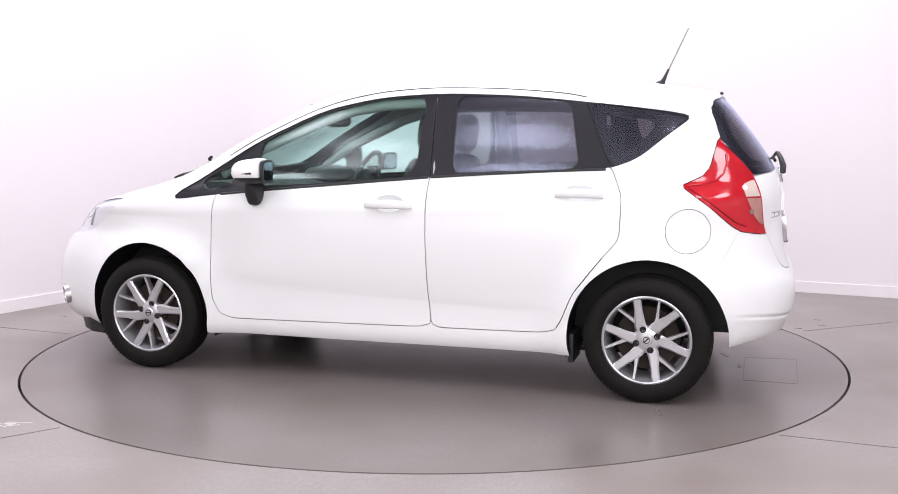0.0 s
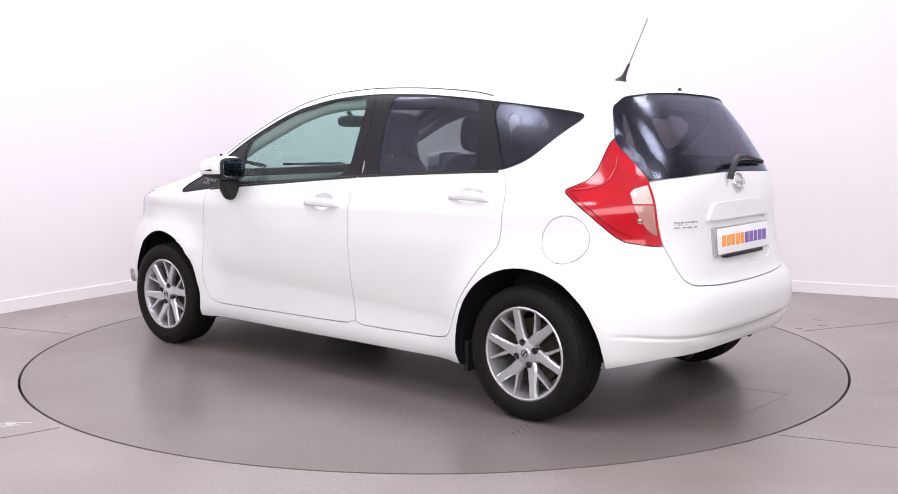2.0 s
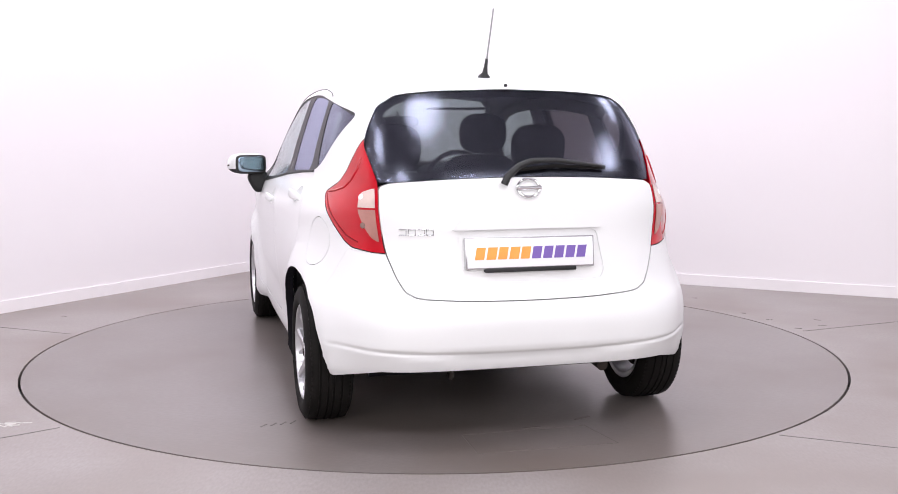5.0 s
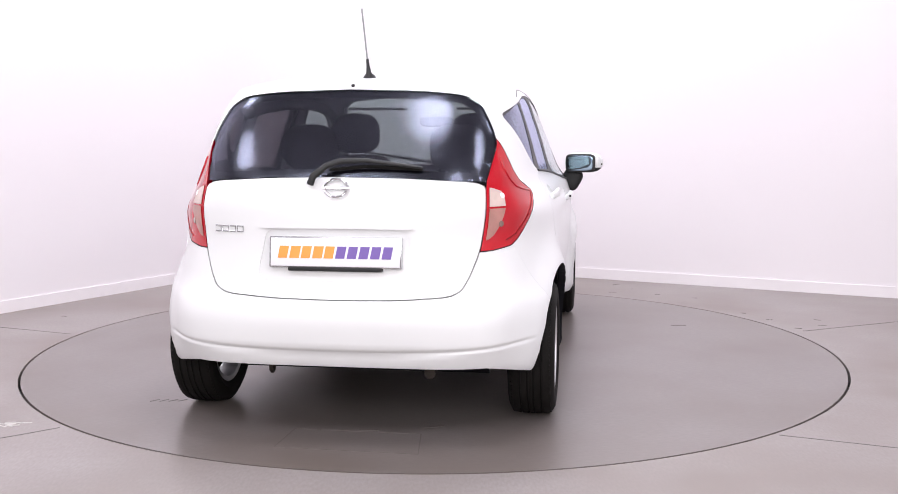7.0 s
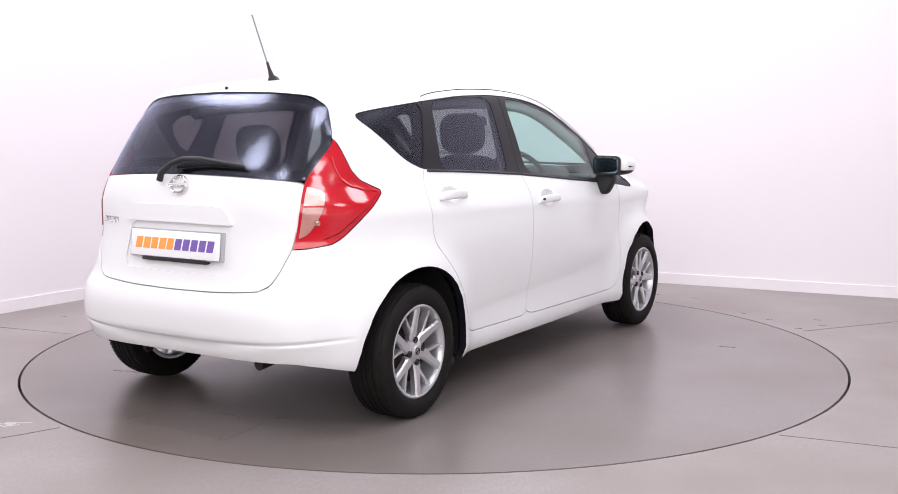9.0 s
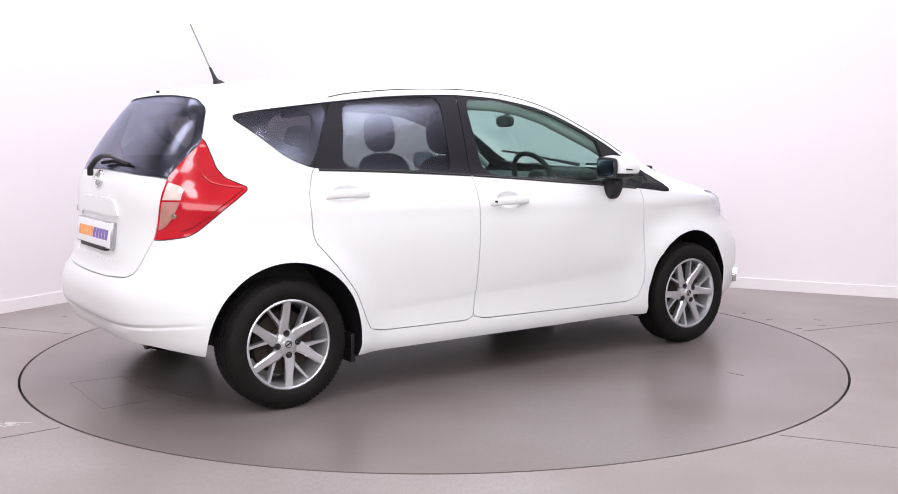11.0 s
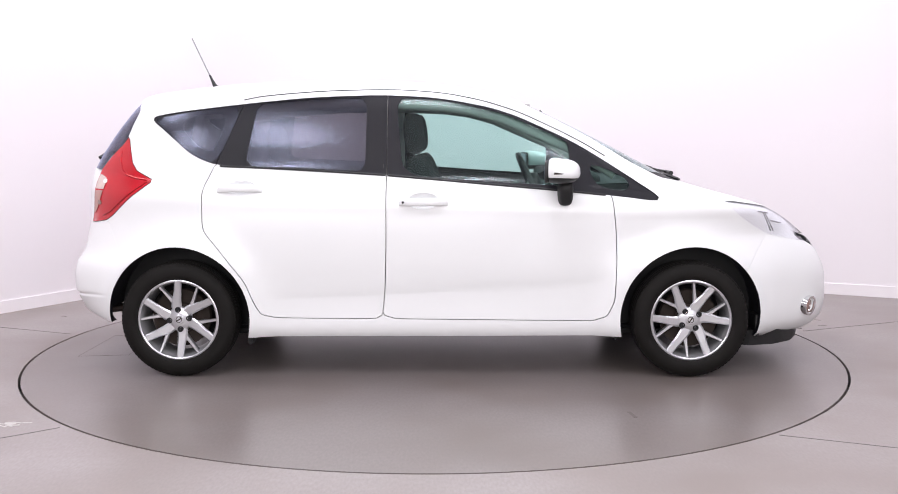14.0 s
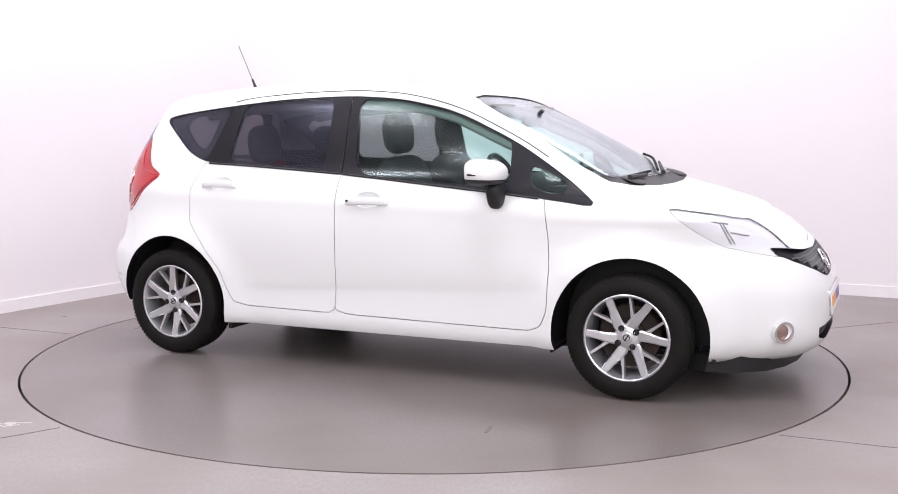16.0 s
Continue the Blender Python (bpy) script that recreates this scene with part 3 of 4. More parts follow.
def jamb(poly, axis, lo, hi, wide=0.03):
    """A painted flange behind a shut line."""
    me = boolean(JAMB, prism(grown(poly, wide), axis, lo, hi, 0), "INTERSECT")
    me = boolean(me, prism(grown(poly, -wide), axis, lo, hi, 0), "DIFFERENCE")
    if axis == "y":
        me = boolean(me, prism(grown(DLO, 0.012), axis, lo, hi, 0), "DIFFERENCE")
        for wheel in (1.305, -1.3):
            arch = [(wheel + 0.425 * math.cos(2 * math.pi * i / 48), 0.298 + 0.425 * math.sin(2 * math.pi * i / 48)) for i in range(48)]
            me = boolean(me, prism(arch, axis, lo, hi, 0), "DIFFERENCE")
    return me


for lo, hi in FLANK.values():
    for poly in (FRONT_DOOR, REAR_DOOR):
        cpart("door_jamb", sleek(jamb(poly, "y", lo, hi, 0.018), 0.025), PAINT, body_part)
cpart("flap_jamb", sleek(jamb(flap_ring, "y", 0.5, 1.2, 0.02), 0.025), PAINT, body_part)
gate_flange = boolean(jamb(PANEL, "x", -2.3, -1.45, 0.02), prism([(-0.9, 1.03), (0.9, 1.03), (0.9, 1.3), (-0.9, 1.3)], "x", -2.3, -1.45, 0), "DIFFERENCE")
for lo, hi in FLANK.values():
    gate_flange = boolean(gate_flange, prism(grown(LAMP, 0.01), "y", lo, hi, 0), "DIFFERENCE")
cpart("gate_flange", sleek(gate_flange, 0.025), PAINT, body_part)
cpart("bonnet", sleek(bonnet), None)
cpart("scuttle_panel", sleek(scuttle), PLASTIC, label="black plastic panel below the windscreen")
gate_part = cpart("tailgate", sleek(gate, 0.008), None)
cpart("rear_bumper", sleek(rear_bumper), None)
cpart("front_bumper", sleek(front_bumper), None)
front_bumper_part = [o for o in car.children if o.name == "front_bumper"][0]
cpart("fuel_flap", sleek(flap), None, label="round white fuel flap")
rear_glass = cpart("rear_window", sleek(boolean(PANE, prism(GLASS, "x", -2.3, -1.45), "INTERSECT"), 0.012), PRIVACY, label="dark tinted rear window")
cpart("window_border", sleek(boolean(boolean(shell(0.0125, 0.016), prism(GLASS, "x", -2.3, -1.45), "INTERSECT"), prism(rounded(grown(GLASS, -0.03), 2, 0.15), "x", -2.3, -1.40), "DIFFERENCE"), 0.02), BLACK, rear_glass, "black printed border")
screen = cpart("windscreen", sleek(boolean(PANE, prism(grown(SCREEN, -0.002), "x", 0.1, 2.3), "INTERSECT"), 0.012), GREEN_GLASS, label="pale green windscreen")
for side, (lo, hi) in FLANK.items():
    holder = {}
    for name in ("front_door", "rear_door"):
        holder[name] = cpart(name, sleek(doors[side, name]), None, label="white closed car door")
    cut_front = [(-0.2395, 1.6), (1.4, 1.6), (1.4, 0.8), (-0.2395, 0.8)]
    cut_rear = [(-0.2430, 1.6), (-0.2430, 0.8), (-1.21, 0.8), (-1.115, 1.07), (-0.972, 1.40), (-0.90, 1.6)]
    frame_mesh = boolean(HOLD, prism(grown(DLO, -0.001), "y", lo, hi), "INTERSECT")
    for q in (FRONT_PANE, REAR_PANE, QUARTER, TRIANGLE):
        frame_mesh = boolean(frame_mesh, prism(q, "y", lo, hi), "DIFFERENCE")
    f1, f2 = boolean(frame_mesh, prism(cut_front, "y", lo, hi), "INTERSECT"), boolean(frame_mesh, prism(cut_rear, "y", lo, hi), "INTERSECT")
    f3 = boolean(frame_mesh, prism([(-0.975, 1.40), (-1.119, 1.07), (-1.30, 1.0), (-1.6, 1.2), (-1.5, 1.6), (-0.95, 1.6)], "y", lo, hi), "INTERSECT")
    for name, mesh, up in (("window_frame", f1, holder["front_door"]), ("window_frame", f2, holder["rear_door"]), ("quarter_window_frame", f3, None)):
        cpart(name, sleek(mesh, 0.005), BLACK, up, "gloss black window frame")
    for name, q, mat, up, lab in (("window_pane", FRONT_PANE, GREEN_GLASS, holder["front_door"], "pale green side glass"), ("window_pane", REAR_PANE, PRIVACY, holder["rear_door"], "dark privacy glass"),
                                  ("quarter_pane", TRIANGLE, GREEN_GLASS, holder["front_door"], "small front quarter glass"), ("quarter_window", QUARTER, PRIVACY, None, "dark privacy glass")):
        cpart(name, sleek(boolean(PANE, prism(grown(q, 0.004), "y", lo, hi), "INTERSECT"), 0.012), mat, up, lab)
    sgn = 1 if side == "left" else -1
    hole = rounded([(-1.055, 1.345), (-1.13, 1.14), (-1.21, 1.165), (-1.31, 1.27), (-1.26, 1.325)], 2, 0.2)
    backing = boolean(boolean(shell_back, prism(grown(QUARTER, 0.006), "y", lo, hi), "INTERSECT"), prism(hole, "y", lo, hi), "DIFFERENCE")
    cpart("quarter_trim", sleek(backing, 0.035), TRIM)
    HOLDERS[side] = holder
    lamp = cpart("tail_light", sleek(lamps[side]), RED, label="red boomerang tail light")
    CLEARS = rounded([(-1.690, 1.026), (-1.99, 1.042), (-1.99, 0.822), (-1.80, 0.812), (-1.765, 0.845), (-1.728, 0.93)], 2, 0.2)
    clear = boolean(boolean(LENS, prism(CLEARS, "y", lo, hi), "INTERSECT"), prism(grown(GATE, 0.012), "x", -2.3, -1.45), "DIFFERENCE")
    for name, z0, z1, mat, lab in (("reversing_lens", 0.952, 1.1, BEIGE, "beige clear reversing lens"), ("indicator_lens", 0.7, 0.944, AMBER, "brownish pink indicator lens")):
        lens = boolean(clear, prism([(-2.1, z0), (-1.6, z0), (-1.6, z1), (-2.1, z1)], "y", lo, hi), "INTERSECT")
        cpart(name, sleek(lens, 0.005), mat, lamp, lab)
        bulb = bmesh.new()
        q, n = BASE_RAY((-4, sgn * 0.640, 0.992 if z0 > 0.9 else 0.882), (1, 0, 0))
        lathe(bulb, [(0.0001, 0.0055), (0.008, 0.005), (0.010, 0.0045), (0.012, 0.005), (0.013, 0.0), (0.0001, 0.0)], 20, Matrix.Translation(q) @ n.to_track_quat("Y", "Z").to_matrix().to_4x4())
        cpart("bulb", bulb, SILVER if z0 > 0.9 else COPPER, lamp)
    for name, line, wide, mat in (("lens_rib", ((-1.462, 0.994), (-1.52, 0.957), (-1.575, 0.918), (-1.63, 0.872), (-1.675, 0.836), (-1.74, 0.808)), 0.0026, DARK_RED),
                                  ("lens_crease", ((-1.466, 1.002), (-1.53, 1.010), (-1.585, 1.025), (-1.615, 1.055), (-1.628, 1.10), (-1.622, 1.16)), 0.005, RED)):
        rib = bmesh.new()
        pts = []
        for (xa, za), (xb, zb) in zip(line, line[1:]):
            for q in range(4):
                p, n = BASE_RAY((xa + (xb - xa) * q / 4, sgn * 3, za + (zb - za) * q / 4), (0, -sgn, 0))
                if p is not None:
                    pts.append(p + n * 0.0005)
        tube(rib, pts, wide, 8)
        cpart(name, rib, mat, lamp, angle=60)
    head = cpart("headlight", sleek(boolean(boolean(COVER, prism(HEADLAMP, "y", lo - 0.02 if sgn > 0 else lo, hi if sgn > 0 else hi + 0.02), "INTERSECT"), prism(GRILLE, "x", 1.6, 2.4), "DIFFERENCE"), 0.007), CLEAR, label="clear headlight with silver reflectors")
    inner = grown(HEADLAMP, 0.0015)
    cpart("reflector", sleek(boolean(boolean(DEEP, prism(inner, "y", lo - 0.02 if sgn > 0 else lo, hi if sgn > 0 else hi + 0.02), "INTERSECT"), prism(GRILLE, "x", 1.6, 2.4), "DIFFERENCE"), 0.017), SILVER, head)
    bezel = bmesh.new()
    for (xa, za), (xb, zb) in (((1.69, 0.835), (1.74, 0.735)), ((1.70, 0.835), (1.755, 0.735)), ((1.655, 0.842), (1.72, 0.832)), ((1.735, 0.79), (1.81, 0.775))):
        ends = []
        for q in range(5):
            x, z = xa + (xb - xa) * q / 4, za + (zb - za) * q / 4
            hit, nor = BASE_RAY((x, sgn * 3, z), (0, -sgn, 0))
            if hit is not None:
                ends.append(hit - nor * 0.0075)
        tube(bezel, ends, 0.004, 6)
    cpart("bezel", bezel, GREY_PRINT, head, "grey headlight bezel bars")

# ---------------------------------------------------------------- wheels
def wheel_meshes():
    out = {}
    bm = bmesh.new()
    # tyre: tread, shoulders and sidewalls
    lathe(bm, [(0.203, 0.085), (0.215, 0.096), (0.235, 0.101), (0.262, 0.098), (0.280, 0.088), (0.291, 0.074), (0.2945, 0.062), (0.2945, 0.049), (0.288, 0.047), (0.288, 0.042), (0.2955, 0.040), (0.2955, 0.016),
               (0.289, 0.014), (0.289, 0.009), (0.296, 0.007), (0.296, -0.007), (0.289, -0.009), (0.289, -0.014), (0.2955, -0.016), (0.2955, -0.040), (0.288, -0.042), (0.288, -0.047), (0.2945, -0.049), (0.291, -0.074),
               (0.280, -0.088), (0.262, -0.098), (0.235, -0.101), (0.203, -0.085)], 96)
    # sipes: short cross blocks round the shoulders
    for i in range(84):
        a = 2 * math.pi * i / 84
        for y in (0.073, -0.073):
            box(bm, -0.006, 0.006, y - 0.010, y + 0.010, 0.284, 0.2895, m=Matrix.Rotation(a, 4, "Y"))
    out["tyre"] = bm
    bm = bmesh.new()
    # barrel and lip
    lathe(bm, [(0.206, 0.088), (0.200, 0.091), (0.194, 0.088), (0.190, 0.074), (0.184, 0.060), (0.180, -0.08), (0.190, -0.085), (0.205, -0.085), (0.2, 0.02)], 80)
    out["wheel"] = bm
    bm = bmesh.new()
    lathe(bm, [(0.0001, 0.074), (0.030, 0.074), (0.044, 0.071), (0.060, 0.063), (0.065, 0.050), (0.055, 0.02), (0.0001, 0.02)], 40)
    def spoke(path, halves, tops):
        """A spoke along (radius, angle) stations, with its half widths and its face heights."""
        ring = []
        flat = [Vector((r * math.cos(a), 0, r * math.sin(a))) for r, a in path]
        for k, c in enumerate(flat):
            d = (flat[min(k + 1, len(flat) - 1)] - flat[max(k - 1, 0)]).normalized()
            n = Vector((-d.z, 0, d.x))
            half, top = halves[k], tops[k]
            ring.append([bm.verts.new(c + n * (half * f) + Vector((0, h, 0))) for f, h in ((-0.72, top - 0.034), (-1.0, top - 0.008), (-0.66, top), (0.66, top), (1.0, top - 0.008), (0.72, top - 0.034))])
        for u, v in zip(ring, ring[1:]):
            for j in range(6):
                bm.faces.new((u[j], u[(j + 1) % 6], v[(j + 1) % 6], v[j]))
        bm.faces.new(ring[0][::-1]), bm.faces.new(ring[-1])

    bmesh.ops.recalc_face_normals(bm, faces=bm.faces[:])
    out["hub"] = bm
    a, b = 0.0, -0.22
    bm = bmesh.new()
    spoke([(0.045, b), (0.068, b + 0.01), (0.095, a - 0.13), (0.14, a - 0.04), (0.198, a)], [0.026, 0.027, 0.024, 0.0195, 0.019], [0.067, 0.070, 0.073, 0.079, 0.086])
    bmesh.ops.recalc_face_normals(bm, faces=bm.faces[:])
    out["spoke"] = bm
    bm = bmesh.new()
    spoke([(0.066, b), (0.095, a - 0.33), (0.14, a - 0.45), (0.198, a - 0.52)], [0.014, 0.0115, 0.0085, 0.0068], [0.064, 0.066, 0.070, 0.080])
    bmesh.ops.recalc_face_normals(bm, faces=bm.faces[:])
    out["thin_spoke"] = bm
    bm = bmesh.new()
    lathe(bm, [(0.0001, 0.036), (0.075, 0.034), (0.080, 0.018), (0.146, 0.018), (0.148, -0.02), (0.0001, -0.02)], 48)
    out["brake_disc"] = bm
    bm = bmesh.new()
    lathe(bm, [(0.0001, 0.079), (0.022, 0.078), (0.027, 0.074), (0.027, 0.06), (0.0001, 0.06)], 28)
    out["centre_cap"] = bm
    bm = bmesh.new()
    lathe(bm, [(0.0001, 0.0745), (0.006, 0.0745), (0.007, 0.070), (0.0125, 0.0755), (0.0150, 0.0735), (0.0150, 0.04), (0.0001, 0.04)], 16)
    out["wheel_bolt"] = bm
    bm = bmesh.new()
    lathe(bm, [(0.013, 0.0805), (0.016, 0.0805), (0.016, 0.078), (0.013, 0.078)], 20)
    box(bm, -0.017, 0.017, 0.078, 0.0805, -0.003, 0.003)
    out["cap_emblem"] = bm
    return {k: mesh_of(v, k) for k, v in out.items()}


WM = wheel_meshes()
for k, q in (("tyre", RUBBER), ("wheel", ALLOY), ("hub", ALLOY), ("spoke", ALLOY), ("thin_spoke", ALLOY), ("brake_disc", ROTOR), ("centre_cap", ALLOY), ("wheel_bolt", PLASTIC), ("cap_emblem", STEEL)):
    WM[k].materials.append(q)
    smooth(WM[k], 30)
for wx in (1.3, -1.3):
    for sgn in (1, -1):
        turn = {(1.3, 1): 5, (1.3, -1): 57, (-1.3, 1): 44, (-1.3, -1): 30}[wx, sgn]
        w = new("wheel", WM["wheel"])
        w.parent = car
        w.matrix_basis = at @ Matrix.Translation((wx, sgn * 0.750, 0.296)) @ Matrix.Rotation(math.pi if sgn < 0 else 0, 4, "Z") @ Matrix.Rotation(radians(turn), 4, "Y")
        tagged(w, "silver ten-spoke alloy wheel with black tyre")
        for i in range(6):
            for k in ("spoke", "thin_spoke"):
                o = new(k, WM[k])
                o.parent = w
                o.rotation_euler = (0, 2 * math.pi * i / 6, 0)
        for k in ("tyre", "hub", "brake_disc", "centre_cap", "cap_emblem"):
            o = new(k, WM[k])
            o.parent = w
        for i in range(4):
            o = new("wheel_bolt", WM["wheel_bolt"])
            o.parent = w
            a = math.pi / 4 + math.pi / 2 * i + 1.2
            o.location = (0.050 * math.cos(a), 0, 0.050 * math.sin(a))
        # wheel arch liner
        bm = bmesh.new()
        y0, y1 = (0.50, 0.80) if sgn > 0 else (-0.50, -0.80)
        arc = [(wx + 0.385 * math.cos(a), 0.298 + 0.385 * math.sin(a)) for a in (math.pi * (-0.09 + (1.18 if wx > 0 else 1.06) * i / 32) for i in range(33))]
        rim = []
        for px, pz in arc:
            hit, nor = BASE_RAY((px, sgn * 3, max(pz, 0.30)), (0, -sgn, 0))
            rim.append(sgn * (min(0.80, abs(hit.y) - 0.045) if hit is not None else 0.60))
        rim = [sgn * min(abs(q) for q in rim[max(0, i - 3):i + 4]) for i in range(33)]
        rings = [[bm.verts.new((px + (px - wx) * g, y0 if inner else rim[i], pz + (pz - 0.298) * g)) for i, (px, pz) in enumerate(arc)] for inner, g in ((1, 0), (0, 0), (0, 0.02), (1, 0.02))]
        for k in range(4):
            u, v = rings[k], rings[(k + 1) % 4]
            for i in range(32):
                bm.faces.new((u[i], u[i + 1], v[i + 1], v[i]))
        lo, hi = [bm.verts.new((px, y0, pz)) for px, pz in arc], [bm.verts.new((px, y0 - sgn * 0.01, pz)) for px, pz in arc]
        bm.faces.new(lo), bm.faces.new(hi[::-1])
        bmesh.ops.recalc_face_normals(bm, faces=bm.faces[:])
        cpart("arch_liner", bm, PLASTIC, label="black plastic wheel arch liner")
        # small flap ahead of the wheel
        bm = bmesh.new()
        fx = 1.675 if wx > 0 else -0.945
        box(bm, fx - 0.012, fx + 0.012, sgn * 0.58, sgn * (0.70 if wx > 0 else 0.79), 0.180 if wx > 0 else 0.16, 0.30, 0.006)
        bmesh.ops.recalc_face_normals(bm, faces=bm.faces[:])
        cpart("mud_flap", bm, PLASTIC)

# ---------------------------------------------------------------- underside
bm = bmesh.new()
box(bm, -1.25, 1.60, -0.58, 0.58, 0.175, 0.21, 0.02)
cpart("underbody", bm, PLASTIC, label="black underbody tray")
bm = bmesh.new()
tube(bm, [(-1.32, -0.70, 0.25), (-1.30, -0.3, 0.24), (-1.30, 0.3, 0.24), (-1.32, 0.70, 0.25)], 0.045, 12)
cpart("rear_axle", bm, STEEL)
bm = bmesh.new()
tube(bm, [(-0.9, -0.36, 0.23), (-1.5, -0.36, 0.26), (-1.70, -0.36, 0.285), (-1.80, -0.36, 0.275)], 0.024, 12)
cpart("exhaust_pipe", bm, STEEL)
bm = bmesh.new()
tube(bm, [(-1.80 - 0.022 * math.cos(a), 0.30, 0.288 + 0.026 * math.sin(a)) for a in (2 * math.pi * i / 14 for i in range(14))], 0.008, 6, True)
cpart("tow_loop", bm, STEEL)
bm = bmesh.new()
lip = [(2.085, 0.0), (2.07, 0.25), (2.03, 0.42), (1.96, 0.56), (1.84, 0.66), (1.70, 0.70)]
lip = [(x, -y) for x, y in reversed(lip[1:])] + lip
rings = [[bm.verts.new((x - dx, y * f, z)) for x, y in lip] for dx, f, z in ((0.05, 0.98, 0.215), (0.065, 0.97, 0.135), (0.16, 0.9, 0.135), (0.16, 0.9, 0.215))]
for k in range(4):
    u, v = rings[k], rings[(k + 1) % 4]
    for i in range(len(lip) - 1):
        bm.faces.new((u[i], u[i + 1], v[i + 1], v[i]))
bm.faces.new([r[0] for r in rings]), bm.faces.new([r[-1] for r in rings][::-1])
bmesh.ops.recalc_face_normals(bm, faces=bm.faces[:])
cpart("chin_spoiler", bm, PLASTIC, label="black plastic lip under the front bumper")


# ---------------------------------------------------------------- outside fittings
def on_side(x, z, sgn, out=0.0):
    p, n = BASE_RAY((x, sgn * 3, z), (0, -sgn, 0))
    return p + n * out


def on_end(y, z, rear, out=0.0):
    p, n = BASE_RAY((-4 if rear else 4, y, z), (1 if rear else -1, 0, 0))
    return p + n * out


def pillow(bm, centre, half, power=3.0, m=None, nu=20, nv=12):
    """A rounded box, fuller the higher the power."""
    def f(c):
        return math.copysign(abs(c) ** (2 / power), c)
    rings = []
    for j in range(1, nv):
        b = -math.pi / 2 + math.pi * j / nv
        rings.append([bm.verts.new((half[0] * f(math.cos(b)) * f(math.cos(a)), half[1] * f(math.cos(b)) * f(math.sin(a)), half[2] * f(math.sin(b)))) for a in (2 * math.pi * i / nu for i in range(nu))])
    for u, v in zip(rings, rings[1:]):
        for i in range(nu):
            bm.faces.new((u[i], u[(i + 1) % nu], v[(i + 1) % nu], v[i]))
    bm.faces.new(rings[0][::-1]), bm.faces.new(rings[-1])
    vs = [q for r in rings for q in r]
    bmesh.ops.transform(bm, verts=vs, matrix=Matrix.Translation(centre) @ (m or Matrix.Identity(4)))
    return vs


for side, sgn in (("left", 1), ("right", -1)):
    door, rear = HOLDERS[side]["front_door"], HOLDERS[side]["rear_door"]
    for up, x0, x1, z in ((door, -0.175, 0.069, 0.888), (rear, -1.091, -0.865, 0.951)):
        bm = bmesh.new()
        n = 13
        rings = []
        for i in range(n):
            t = i / (n - 1)
            c = on_side(x0 + (x1 - x0) * t, z + 0.002 * t, sgn, 0.004 + 0.024 * math.sin(math.pi * t) ** 0.45)
            hz, hy = 0.0205 - 0.008 * abs(2 * t - 1) ** 4, 0.010 - 0.003 * abs(2 * t - 1) ** 4
            rings.append([bm.verts.new(c + Vector((0, hy * math.copysign(abs(math.cos(q)) ** 0.7, math.cos(q)), hz * math.copysign(abs(math.sin(q)) ** 0.7, math.sin(q))))) for q in (2 * math.pi * k / 12 for k in range(12))])
        for u, v in zip(rings, rings[1:]):
            for k in range(12):
                bm.faces.new((u[k], u[(k + 1) % 12], v[(k + 1) % 12], v[k]))
        bm.faces.new(rings[0][::-1]), bm.faces.new(rings[-1])
        bmesh.ops.recalc_face_normals(bm, faces=bm.faces[:])
        cpart("door_handle", bm, PAINT, up, "white pull handle", 60)
    if sgn < 0:
        bm = bmesh.new()
        p = on_side(-0.155, 0.888, sgn, 0.027)
        lathe(bm, [(0.0001, -0.006), (0.006, -0.006), (0.006, 0.004), (0.0001, 0.004)], 12, Matrix.Translation(p))
        cpart("door_lock", bm, PLASTIC, door, "dark key lock")
    # door mirror, its glass turned a little inwards
    inward = Matrix.Translation((0.64, sgn * 0.912, 1.05)) @ Matrix.Rotation(sgn * radians(9), 4, "Z") @ Matrix.Translation((-0.64, -sgn * 0.912, -1.05))
    bm = bmesh.new()
    pillow(bm, (0.632, sgn * 0.922, 1.055), (0.090, 0.114, 0.063), 3.0)
    for v in bm.verts:
        if v.co.x < 0.575:
            v.co.x = 0.575 + (v.co.x - 0.575) * 0.25
        v.co.z += 0.12 * (0.60 - v.co.x) * (1 if v.co.z > 1.05 else -0.3)
    bmesh.ops.transform(bm, verts=bm.verts[:], matrix=inward)
    full = mesh_of(bm, "door_mirror")
    for q in SLOTS:
        full.materials.append(q)
    cap = boolean(full, prism([(0.4, 1.028), (0.9, 1.018), (0.9, 1.3), (0.4, 1.3)], "y", -1.3, 1.3), "INTERSECT")
    low = boolean(full, prism([(0.4, 1.026), (0.9, 1.016), (0.9, 0.8), (0.4, 0.8)], "y", -1.3, 1.3), "INTERSECT")
    mirror = cpart("door_mirror", cap, PAINT, None, "white door mirror with black base and grey indicator strip", 50)
    cpart("mirror_base", low, PLASTIC, mirror, "black lower half", 50)
    bm = bmesh.new()
    pillow(bm, (0.655, sgn * 0.845, 0.952), (0.038, 0.060, 0.068), 3.4, Matrix.Rotation(sgn * radians(-28), 4, "X"))
    cpart("mirror_arm", bm, PLASTIC, mirror, "black arm", 50)
    bm = bmesh.new()
    vs = pillow(bm, (0.553, sgn * 0.912, 1.052), (0.004, 0.080, 0.046), 5.0)
    bmesh.ops.transform(bm, verts=bm.verts[:], matrix=inward)
    cpart("mirror_glass", bm, MIRROR, mirror, "bluish mirror glass", 40)
    bm = bmesh.new()
